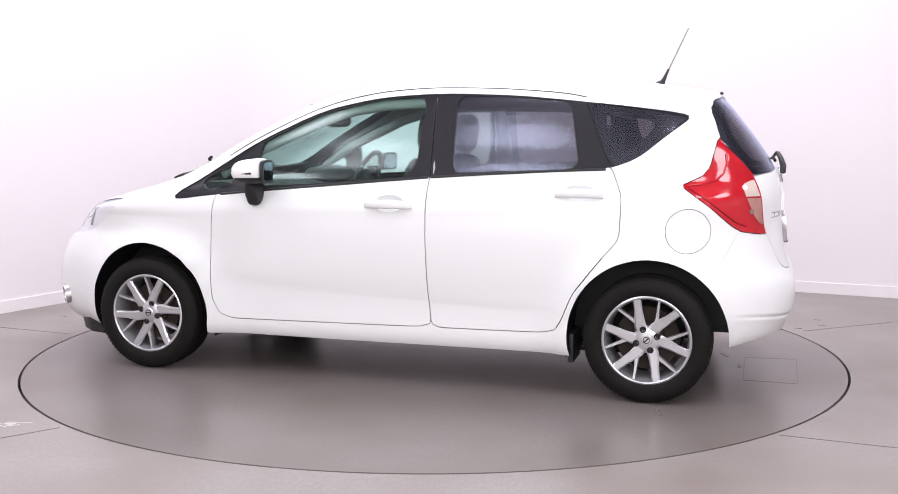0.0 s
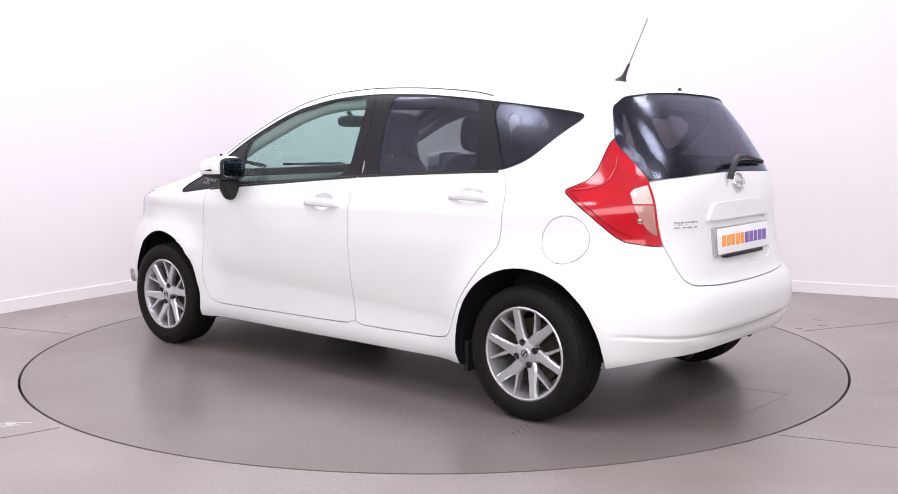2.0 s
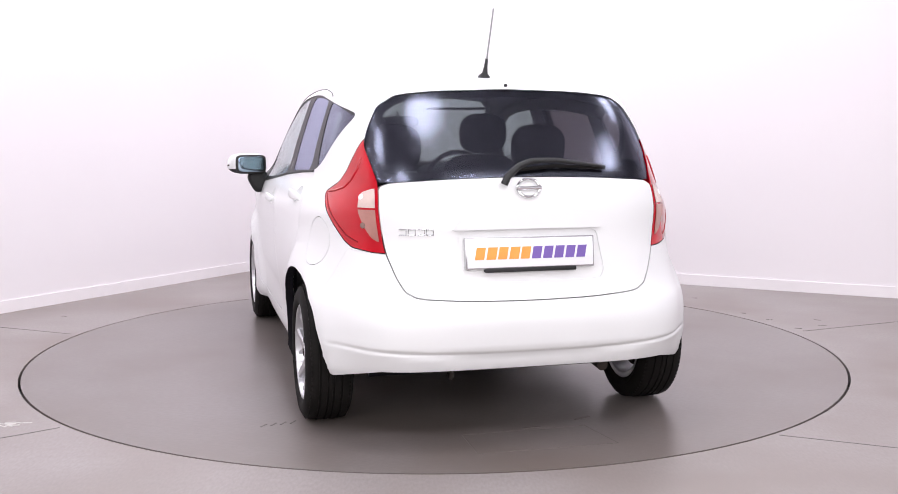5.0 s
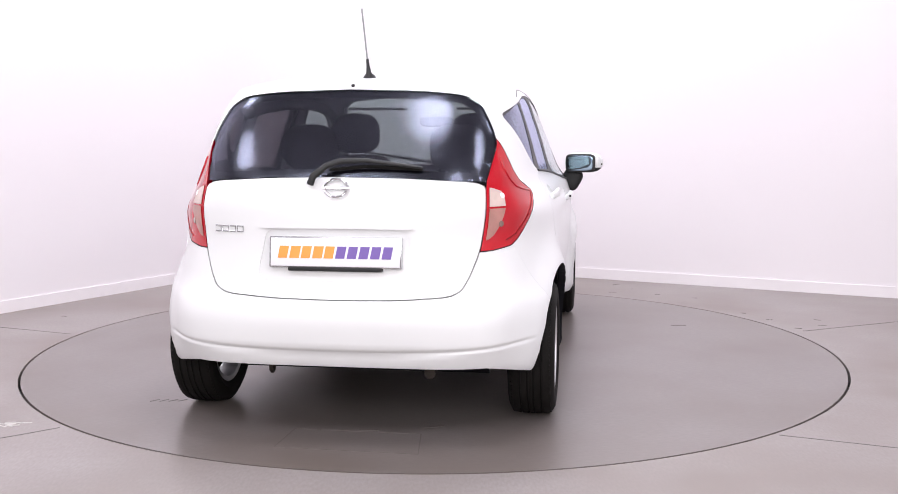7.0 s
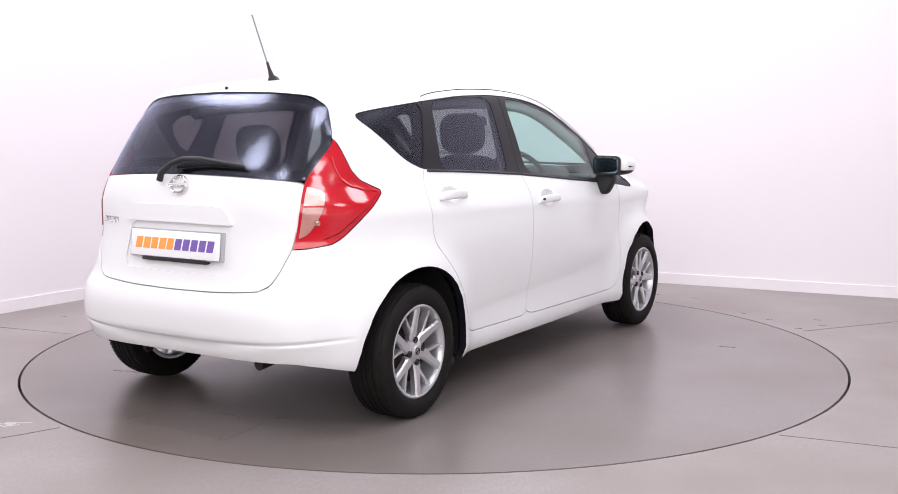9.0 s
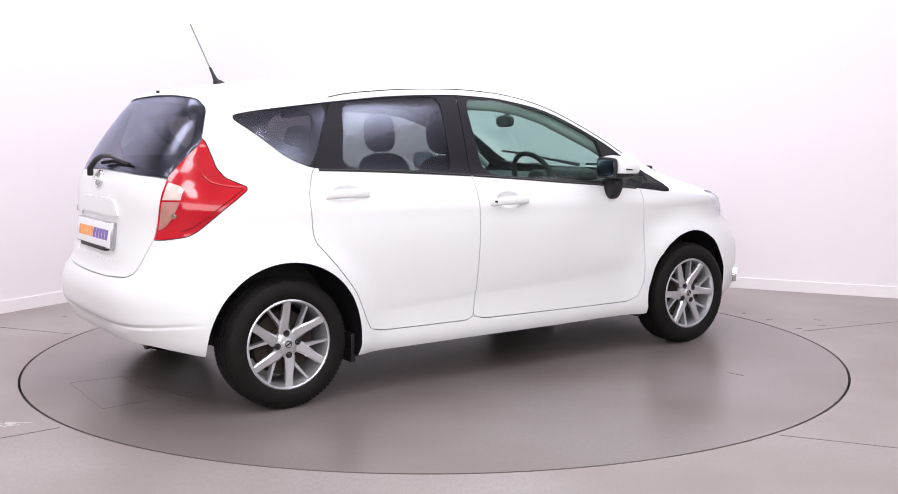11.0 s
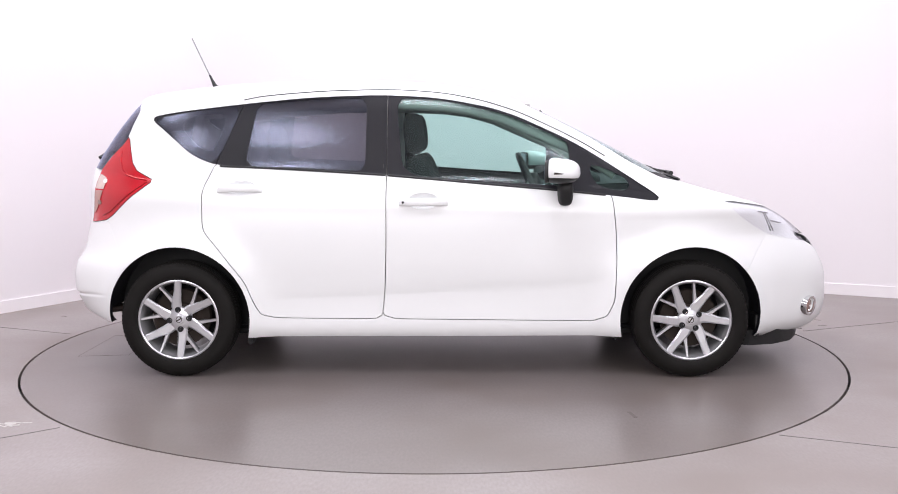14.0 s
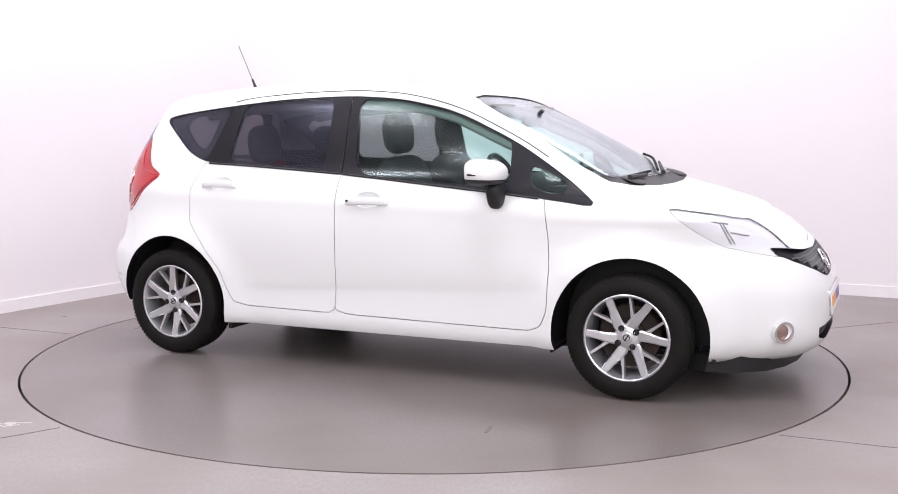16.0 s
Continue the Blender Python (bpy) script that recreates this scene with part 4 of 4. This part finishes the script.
    vs = pillow(bm, (0.560, sgn * 0.912, 1.052), (0.010, 0.092, 0.056), 5.0)
    bmesh.ops.transform(bm, verts=bm.verts[:], matrix=inward)
    cpart("mirror_rim", bm, PLASTIC, mirror, "", 40)
    bm = bmesh.new()
    tube(bm, [(0.60, sgn * 1.036, 1.046), (0.65, sgn * 1.029, 1.044), (0.690, sgn * 1.005, 1.042), (0.714, sgn * 0.950, 1.040)], 0.005, 6)
    bmesh.ops.transform(bm, verts=bm.verts[:], matrix=inward)
    cpart("indicator_strip", bm, STEEL, mirror, "thin grey indicator strip")
    # roof seam above the doors
    bm = bmesh.new()
    seam = [(-0.98, 1.408), (-0.90, 1.424), (-0.75, 1.440), (-0.5, 1.456), (-0.25, 1.461), (0.0, 1.447), (0.2, 1.414), (0.4, 1.356), (0.6, 1.268), (0.75, 1.193), (0.87, 1.122)]
    fx = pchip(seam)
    tube(bm, [on_side(-0.98 + 1.85 * i / 48, fx(-0.98 + 1.85 * i / 48), sgn, 0.001) for i in range(49)], 0.0026, 5)
    cpart("roof_seam", bm, PLASTIC)
    # lower window seal
    bm = bmesh.new()
    tube(bm, [on_side(x, z, sgn, 0.002) for x, z in ((0.86, 0.930), (0.6, 0.955), (0.3, 0.980), (0.0, 1.006), (-0.235, 1.026))], 0.006, 6)
    cpart("window_seal", bm, PLASTIC, door)
    bm = bmesh.new()
    tube(bm, [on_side(x, z, sgn, 0.002) for x, z in ((-0.247, 1.027), (-0.5, 1.043), (-0.8, 1.060), (-1.09, 1.072))], 0.006, 6)
    cpart("window_seal", bm, PLASTIC, rear)
    # fog lamp
    c, nor = BASE_RAY((4, sgn * 0.600, 0.335), (-1, 0, 0))
    nor = (nor * 0.8 + Vector((0.2, 0, 0))).normalized()
    turn = Matrix.Translation(c + nor * 0.002) @ nor.to_track_quat("Y", "Z").to_matrix().to_4x4()
    bm = bmesh.new()
    lathe(bm, [(0.040, 0.012), (0.052, 0.014), (0.058, -0.03), (0.038, -0.03)], 36, turn)
    fog = cpart("fog_light", bm, CHROME, None, "round fog light in a chrome ring")
    bm = bmesh.new()
    lathe(bm, [(0.0001, 0.006), (0.025, 0.003), (0.041, -0.004), (0.041, -0.03), (0.0001, -0.03)], 28, turn)
    cpart("lens", bm, COPPER, fog, "coppery glass lens", 60)


def plate(parent_name, rear, z0, z1, out):
    """A flat plate with a grey rim for its border shadow and coloured bars on an end of the car."""
    mid_z = (z0 + z1) / 2
    a, b = on_end(0, z0, rear), on_end(0, z1, rear)
    x = min(a.x, b.x) - out if rear else max(a.x, b.x) + out
    lean = math.atan2(b.x - a.x, z1 - z0)
    m = Matrix.Translation((x, 0, mid_z)) @ Matrix.Rotation(lean, 4, "Y")
    s = -1 if rear else 1
    bm = bmesh.new()
    box(bm, min(0, -s * 0.016), max(0, -s * 0.016), -0.262, 0.262, -(z1 - z0) / 2, (z1 - z0) / 2, 0.003, m)
    ob = cpart(parent_name, bm, PLATE, None, "white plate with orange and purple bars")
    # the pale shadow round the plate, put in as a grey rim
    bm = bmesh.new()
    box(bm, min(-s * 0.003, -s * 0.030), max(-s * 0.003, -s * 0.030), -0.268, 0.268, -(z1 - z0) / 2 - 0.006, (z1 - z0) / 2 + 0.006, 0.004, m)
    cpart("plate_shade_rim", bm, GREY_PRINT, ob, "grey rim for the plate's border shadow")
    h = 0.024
    for i in range(10):
        # bars read from the viewer's left
        y0 = -0.232 + i * 0.0468
        w = 0.040
        if i in (1, 3):
            w = 0.042
        bm = bmesh.new()
        lo, hi = [], []
        for yy, zz in ((y0, -h), (y0 + w - 0.003, -h), (y0 + w + 0.006, h), (y0 + 0.009, h)):
            q = yy * (-1 if rear else 1)
            lo.append(bm.verts.new(m @ Vector((0, q, zz))))
            hi.append(bm.verts.new(m @ Vector((s * 0.0015, q, zz))))
        bm.faces.new(hi)
        for k in range(4):
            bm.faces.new((lo[k], lo[(k + 1) % 4], hi[(k + 1) % 4], hi[k]))
        bmesh.ops.recalc_face_normals(bm, faces=bm.faces[:])
        cpart("printed_bar", bm, ORANGE if i < 5 else PURPLE, ob)
    return ob


rear_plate = plate("rear_plate", True, 0.719, 0.831, 0.012)
plate("front_plate", False, 0.375, 0.485, 0.004)
bm = bmesh.new()
px = on_end(0, 0.708, True).x
box(bm, px - 0.018, px + 0.02, -0.19, 0.19, 0.700, 0.717, 0.004)
cpart("plate_strip", bm, PLASTIC, None, "thin black strip under the plate")
GARNISH = rounded(mirrored([(0, 0.944), (0.24, 0.942), (0.275, 0.928), (0.315, 0.870), (0.30, 0.866), (0, 0.868)]), 1, 0.2)
cpart("grab_moulding", sleek(boolean(shell(-0.012, 0.004), prism(GARNISH, "x", -2.3, -1.5), "INTERSECT"), 0.02), PAINT, gate_part, "raised white moulding over the plate")


def emblem(name, rear, z, w, h, parent):
    bm = bmesh.new()
    s = -1 if rear else 1
    ring = [on_end(w * math.cos(a), z + h * math.sin(a), rear, 0.008) for a in (2 * math.pi * i / 28 for i in range(28))]
    tube(bm, ring, 0.007, 6, True)
    tube(bm, [on_end(-w * 1.15, z, rear, 0.009), on_end(w * 1.15, z, rear, 0.009)], 0.008, 6)
    return cpart(name, bm, CHROME, parent, "chrome ring with a bar", 60)


emblem("rear_emblem", True, 1.024, 0.046, 0.034, gate_part)
for i in range(4):
    bm = bmesh.new()
    y0 = 0.515 - i * 0.034
    pts = [on_end(y, z, True, 0.003) for y, z in ((y0, 0.849), (y0 - 0.026, 0.849), (y0 - 0.026, 0.871), (y0, 0.871))]
    tube(bm, pts, 0.0028, 5, i % 2 == 1)
    cpart("badge_bar", bm, GREY_PRINT, gate_part, "small silver bar")
# rear wiper
bm = bmesh.new()
arm = [on_end(0.104, 1.036, True, 0.020), on_end(0.09, 1.06, True, 0.034), on_end(0.04, 1.095, True, 0.040), on_end(-0.015, 1.112, True, 0.040), on_end(-0.12, 1.116, True, 0.036), on_end(-0.336, 1.100, True, 0.016)]
tube(bm, arm, [0.015, 0.015, 0.013, 0.012, 0.010, 0.006], 8)
wiper = cpart("rear_wiper", bm, PLASTIC, None, "black rear wiper on the tailgate", 60)
bm = bmesh.new()
tube(bm, [on_end(0.03, 1.094, True, 0.010), on_end(-0.12, 1.106, True, 0.010), on_end(-0.34, 1.098, True, 0.008)], 0.008, 6)
cpart("blade", bm, RUBBER, wiper)
bm = bmesh.new()
pillow(bm, (-1.575, 0, 1.440), (0.010, 0.008, 0.008), 2.2, nu=10, nv=6)
cpart("washer_nozzle", bm, PLASTIC)
# aerial
bm = bmesh.new()
tube(bm, [(-1.262, 0, 1.478), (-1.268, 0, 1.492), (-1.276, 0, 1.505), (-1.290, 0, 1.535), (-1.305, 0, 1.568)], [0.036, 0.026, 0.013, 0.008, 0.006], 10)
aerial = cpart("aerial", bm, PLASTIC, None, "thin roof aerial with black base", 60)
bm = bmesh.new()
tube(bm, [(-1.305, 0, 1.566), (-1.401, 0, 1.775)], 0.0037, 6)
cpart("whip", bm, material("grey_whip", (0.24, 0.24, 0.24), 0.4, vary=0.05), aerial, "thin grey whip")

# grille with its mesh
back = boolean(shell(0.022, 0.034), prism(GRILLE, "x", 1.6, 2.4), "INTERSECT")
grille = cpart("grille", sleek(back, 0.04), BLACK, None, "black honeycomb grille")
bm = bmesh.new()


def grille_span(z):
    """Half width of the grille at a height."""
    return 0.10 + 0.43 * max(0, min(1, (z - 0.545) / 0.125)) ** 0.8


for i in range(1, 6):
    z = 0.545 + i * 0.0235
    w = grille_span(z) - 0.02
    tube(bm, [on_end(-w + 2 * w * k / 24, z + 0.004 * (k % 2), False, -0.006) for k in range(25)], 0.0035, 5)
for i in range(-23, 24):
    y = i * 0.022
    pts = []
    for k in range(5):
        z = 0.548 + k * 0.033
        if abs(y) < grille_span(z) - 0.015:
            pts.append(on_end(y + (0.006 if k % 2 else -0.006), z, False, -0.005))
    if len(pts) > 1:
        tube(bm, pts, 0.003, 5)
cpart("grille_mesh", bm, material("grille_grey", (0.13, 0.13, 0.14), 0.35, vary=0.1), grille, "fine grey mesh bars")
emblem("front_emblem", False, 0.606, 0.055, 0.045, grille)
bm = bmesh.new()
for k in range(3):
    z = 0.275 + 0.028 * k
    tube(bm, [on_end(-0.39 + 0.78 * i / 16, z, False, -0.030) for i in range(17)], 0.008, 6)
cpart("intake_bars", bm, STEEL, front_bumper_part)
cpart("intake_backing", sleek(boolean(shell(0.045, 0.055), prism(grown(INTAKE, 0.01), "x", 1.6, 2.4), "INTERSECT"), 0.06), PLASTIC, front_bumper_part)
# windscreen wipers
for y0, y1, z0, z1 in ((-0.56, -0.02, 1.022, 1.030), (0.10, 0.62, 1.022, 1.105)):
    bm = bmesh.new()
    pts = [on_end(y0 + (y1 - y0) * t, z0 - 0.012 + (z1 - z0) * t, False, 0.020 - 0.006 * t) for t in (0, 0.15, 0.35, 0.6)]
    tube(bm, pts, [0.013, 0.011, 0.009, 0.007], 7)
    wiper_arm = cpart("windscreen_wiper", bm, PLASTIC, None, "black windscreen wiper", 60)
    bm = bmesh.new()
    tube(bm, [on_end(y0 + (y1 - y0) * t, z0 + (z1 - z0) * t, False, 0.009) for t in (0.1, 0.25, 0.4, 0.55, 0.7, 0.85, 1)], 0.0075, 7)
    cpart("blade", bm, RUBBER, wiper_arm)
for sgn in (1, -1):
    bm = bmesh.new()
    pillow(bm, on_end(sgn * 0.50, 1.010, False, 0.001), (0.06, 0.09, 0.010), 2.5, Matrix.Rotation(radians(18), 4, "Y"), 14, 8)
    cpart("scuttle_cover", bm, PLASTIC, None, "", 60)

# ---------------------------------------------------------------- cabin
def seat(name, x, y, wide, headrests, label, base=0.55, top=1.02, rest=1.27):
    bm = bmesh.new()
    pillow(bm, (x + 0.24, y, base - 0.09), (0.27, wide / 2, 0.10), 4)
    ob = cpart(name, bm, FABRIC, None, label, 60)
    bm = bmesh.new()
    h = (top - base + 0.05) / 2
    pillow(bm, (x - 0.02, y, base + h - 0.05), (0.085, wide / 2 - 0.015, h), 4, Matrix.Rotation(radians(-14), 4, "Y"), 24, 14)
    cpart("backrest", bm, FABRIC, ob, "", 60)
    for hy in headrests:
        bm = bmesh.new()
        pillow(bm, (x - 0.10, y + hy, rest - 0.10), (0.055, 0.135, 0.112), 2.9, Matrix.Rotation(radians(-6), 4, "Y"), 22, 14)
        cpart("headrest", bm, FABRIC, ob, "", 60)
        for d in (-0.05, 0.05):
            bm = bmesh.new()
            tube(bm, [(x - 0.10, y + hy + d, top - 0.06), (x - 0.10, y + hy + d, rest - 0.15)], 0.006, 6)
            cpart("headrest_post", bm, CHROME, ob)
    return ob


seat("front_seat", -0.02, 0.34, 0.50, [0], "dark grey fabric front seat", 0.56, 1.12, 1.335)
seat("front_seat", -0.02, -0.34, 0.50, [0], "dark grey fabric front seat", 0.56, 1.12, 1.335)
seat("rear_bench", -0.88, 0.0, 1.18, [0.36, -0.36], "dark grey fabric rear bench", 0.58, 1.05, 1.27)
bm = bmesh.new()
box(bm, -1.45, 1.25, -0.49, 0.49, 0.225, 0.30, 0.02)
box(bm, -0.90, 0.90, -0.72, 0.72, 0.225, 0.28, 0.02)
box(bm, -1.70, -1.10, -0.48, 0.48, 0.28, 0.62, 0.03)
cpart("cabin_floor", bm, TRIM, None, "dark carpet")
bm = bmesh.new()
# dashboard: an outline along the car, turned into a bar across the cabin
dash = rounded([(1.18, 0.97), (0.98, 0.985), (0.80, 0.975), (0.70, 0.93), (0.66, 0.85), (0.69, 0.75), (0.80, 0.715), (1.18, 0.715)], 2, 0.2)
me = prism(dash, "y", -0.66, 0.66)
dashboard = cpart("dashboard", me, TRIM, None, "dark dashboard with round chrome-ringed vents", 40)
bm = bmesh.new()
pillow(bm, (0.76, -0.36, 0.985), (0.13, 0.19, 0.055), 2.6)
cpart("instrument_hood", bm, TRIM, dashboard, "", 60)
for vy in (0.56, 0.10, -0.10, -0.56):
    bm = bmesh.new()
    lathe(bm, [(0.036, 0), (0.044, 0), (0.044, -0.03), (0.036, -0.03)], 24, Matrix.Translation((0.665, vy, 0.905)) @ Matrix.Rotation(radians(90), 4, "Z"))
    cpart("air_vent", bm, CHROME, dashboard, "chrome vent ring")
bm = bmesh.new()
box(bm, 0.30, 0.72, -0.12, 0.12, 0.30, 0.72, 0.04)
cpart("centre_console", bm, TRIM, dashboard)
bm = bmesh.new()
m = Matrix.Translation((0.52, -0.35, 0.955)) @ Matrix.Rotation(radians(-24), 4, "Y")
tube(bm, [m @ Vector((0, 0.18 * math.cos(a), 0.18 * math.sin(a))) for a in (2 * math.pi * i / 32 for i in range(32))], 0.015, 8, True)
wheel_in = cpart("steering_wheel", bm, PLASTIC, None, "black three-spoke steering wheel", 60)
bm = bmesh.new()
pillow(bm, m @ Vector((0.015, 0, 0)), (0.03, 0.075, 0.065), 3)
for a in (0, 180, 270):
    tube(bm, [m @ Vector((0.01, 0.05 * math.cos(radians(a)), 0.05 * math.sin(radians(a)))), m @ Vector((0, 0.175 * math.cos(radians(a)), 0.175 * math.sin(radians(a))))], 0.017, 6)
tube(bm, [m @ Vector((0.02, 0, 0)), (0.76, -0.35, 0.86)], 0.04, 8)
cpart("steering_hub", bm, PLASTIC, wheel_in, "", 60)
bm = bmesh.new()
pillow(bm, (0.555, -0.01, 1.305), (0.02, 0.115, 0.035), 3.2, Matrix.Rotation(radians(-14), 4, "Z"))
tube(bm, [(0.56, 0, 1.33), (0.60, 0, 1.36)], 0.012, 8)
cpart("interior_mirror", bm, PLASTIC, None, "black interior mirror", 60)
for y in (0.33, -0.33):
    bm = bmesh.new()
    box(bm, 0.36, 0.50, y - 0.17, y + 0.17, 1.385, 1.40, 0.006, Matrix.Translation((0, 0, -0.01)))
    cpart("sun_visor", bm, LINING)
# door cards and pillar trims close to the body sides
for sgn in (1, -1):
    bm = bmesh.new()
    edge = ((0.934, 1.055), (0.82, 1.126), (0.705, 1.197), (0.53, 1.280), (0.36, 1.353), (0.20, 1.390), (0.042, 1.417), (-0.265, 1.434), (-0.637, 1.421), (-0.97, 1.388), (-1.20, 1.36))
    tube(bm, [on_side(x, z, sgn, -0.062) for x, z in edge], [0.022, 0.026, 0.028, 0.030, 0.030, 0.030, 0.030, 0.030, 0.030, 0.030, 0.030], 10)
    cpart("pillar_lining", bm, LINING, None, "pale grey pillar and roof edge lining", 60)
    bm = bmesh.new()
    tube(bm, [(-0.27, sgn * 0.71, 0.4), (-0.27, sgn * 0.72, 1.0), (-0.25, sgn * 0.60, 1.40)], [0.05, 0.05, 0.035], 8)
    cpart("pillar_trim", bm, LINING, None, "", 60)
    bm = bmesh.new()
    tube(bm, [(0.16, sgn * 0.33 + sgn * 0.0, 0.2), (0.16, sgn * 0.33, 0.3)], 0.03, 6)
    cpart("seat_rail", bm, STEEL)

# ---------------------------------------------------------------- marks on the turntable and the floor
def disc_xy(x, y, t):
    """A floor place at t seconds, in the turntable's own space."""
    a = radians(-(START + RATE * t))
    return (x * math.cos(a) - y * math.sin(a), x * math.sin(a) + y * math.cos(a))


HATCH = [disc_xy(*q, 0.0) for q in ((1.708, -0.304), (1.979, -0.35), (1.793, -0.906), (1.547, -0.82))]
for i in range(4):
    floor_line("hatch_edge", HATCH[i], HATCH[(i + 1) % 4], 0.005, table, HATCH_MAT, 0.0008)
for i in range(4):
    a = disc_xy(-1.060 + 0.042 * i, -1.44 + 0.009 * i, 6.0)
    b = disc_xy(-1.035 + 0.042 * i, -1.40 + 0.009 * i, 6.0)
    floor_line("scratch", a, b, 0.007, table, SEAM_MAT)
for i, (a, b) in enumerate((((0.28, -1.62), (0.36, -1.58)), ((0.02, -1.70), (0.10, -1.69)), ((-0.95, 1.3), (-0.88, 1.33)), ((1.35, 0.95), (1.44, 0.97)))):
    floor_line("scratch", disc_xy(*a, 6.0), disc_xy(*b, 6.0), 0.016, table, HATCH_MAT)
# joints in the floor sheet
for a, b in (((1.418, -1.775), (4.2, -3.0)), ((-2.262, 0.43), (-3.1, 0.80)), ((-1.60, -1.62), (-3.2, -2.9)), ((2.3, 0.45), (3.6, 1.0))):
    floor_line("floor_joint", a, b, 0.006, floor, SEAM_MAT)
rng = random.Random(4)
for i in range(9):
    x, y = -1.84 + rng.uniform(-0.05, 0.05), -1.565 + rng.uniform(-0.025, 0.025)
    floor_line("scuff", (x, y), (x + rng.uniform(0.02, 0.06), y + rng.uniform(-0.03, 0.012)), rng.uniform(0.006, 0.016), floor, SCUFF_MAT)
for i in range(14):
    a, r = rng.uniform(0.2, 2.9), rng.uniform(2.35, 3.0)
    x, y = r * math.cos(a), r * math.sin(a)
    floor_line("scuff", (x, y), (x + rng.uniform(-0.06, 0.06), y + rng.uniform(-0.03, 0.03)), rng.uniform(0.006, 0.014), floor, SEAM_MAT)


def motions():
    rows = [(i * 0.5, pose(0, 0, 0, 0, 0, START + RATE * i * 0.5)) for i in range(33)]
    walk(car, rows)
    walk(table, rows)


motions()
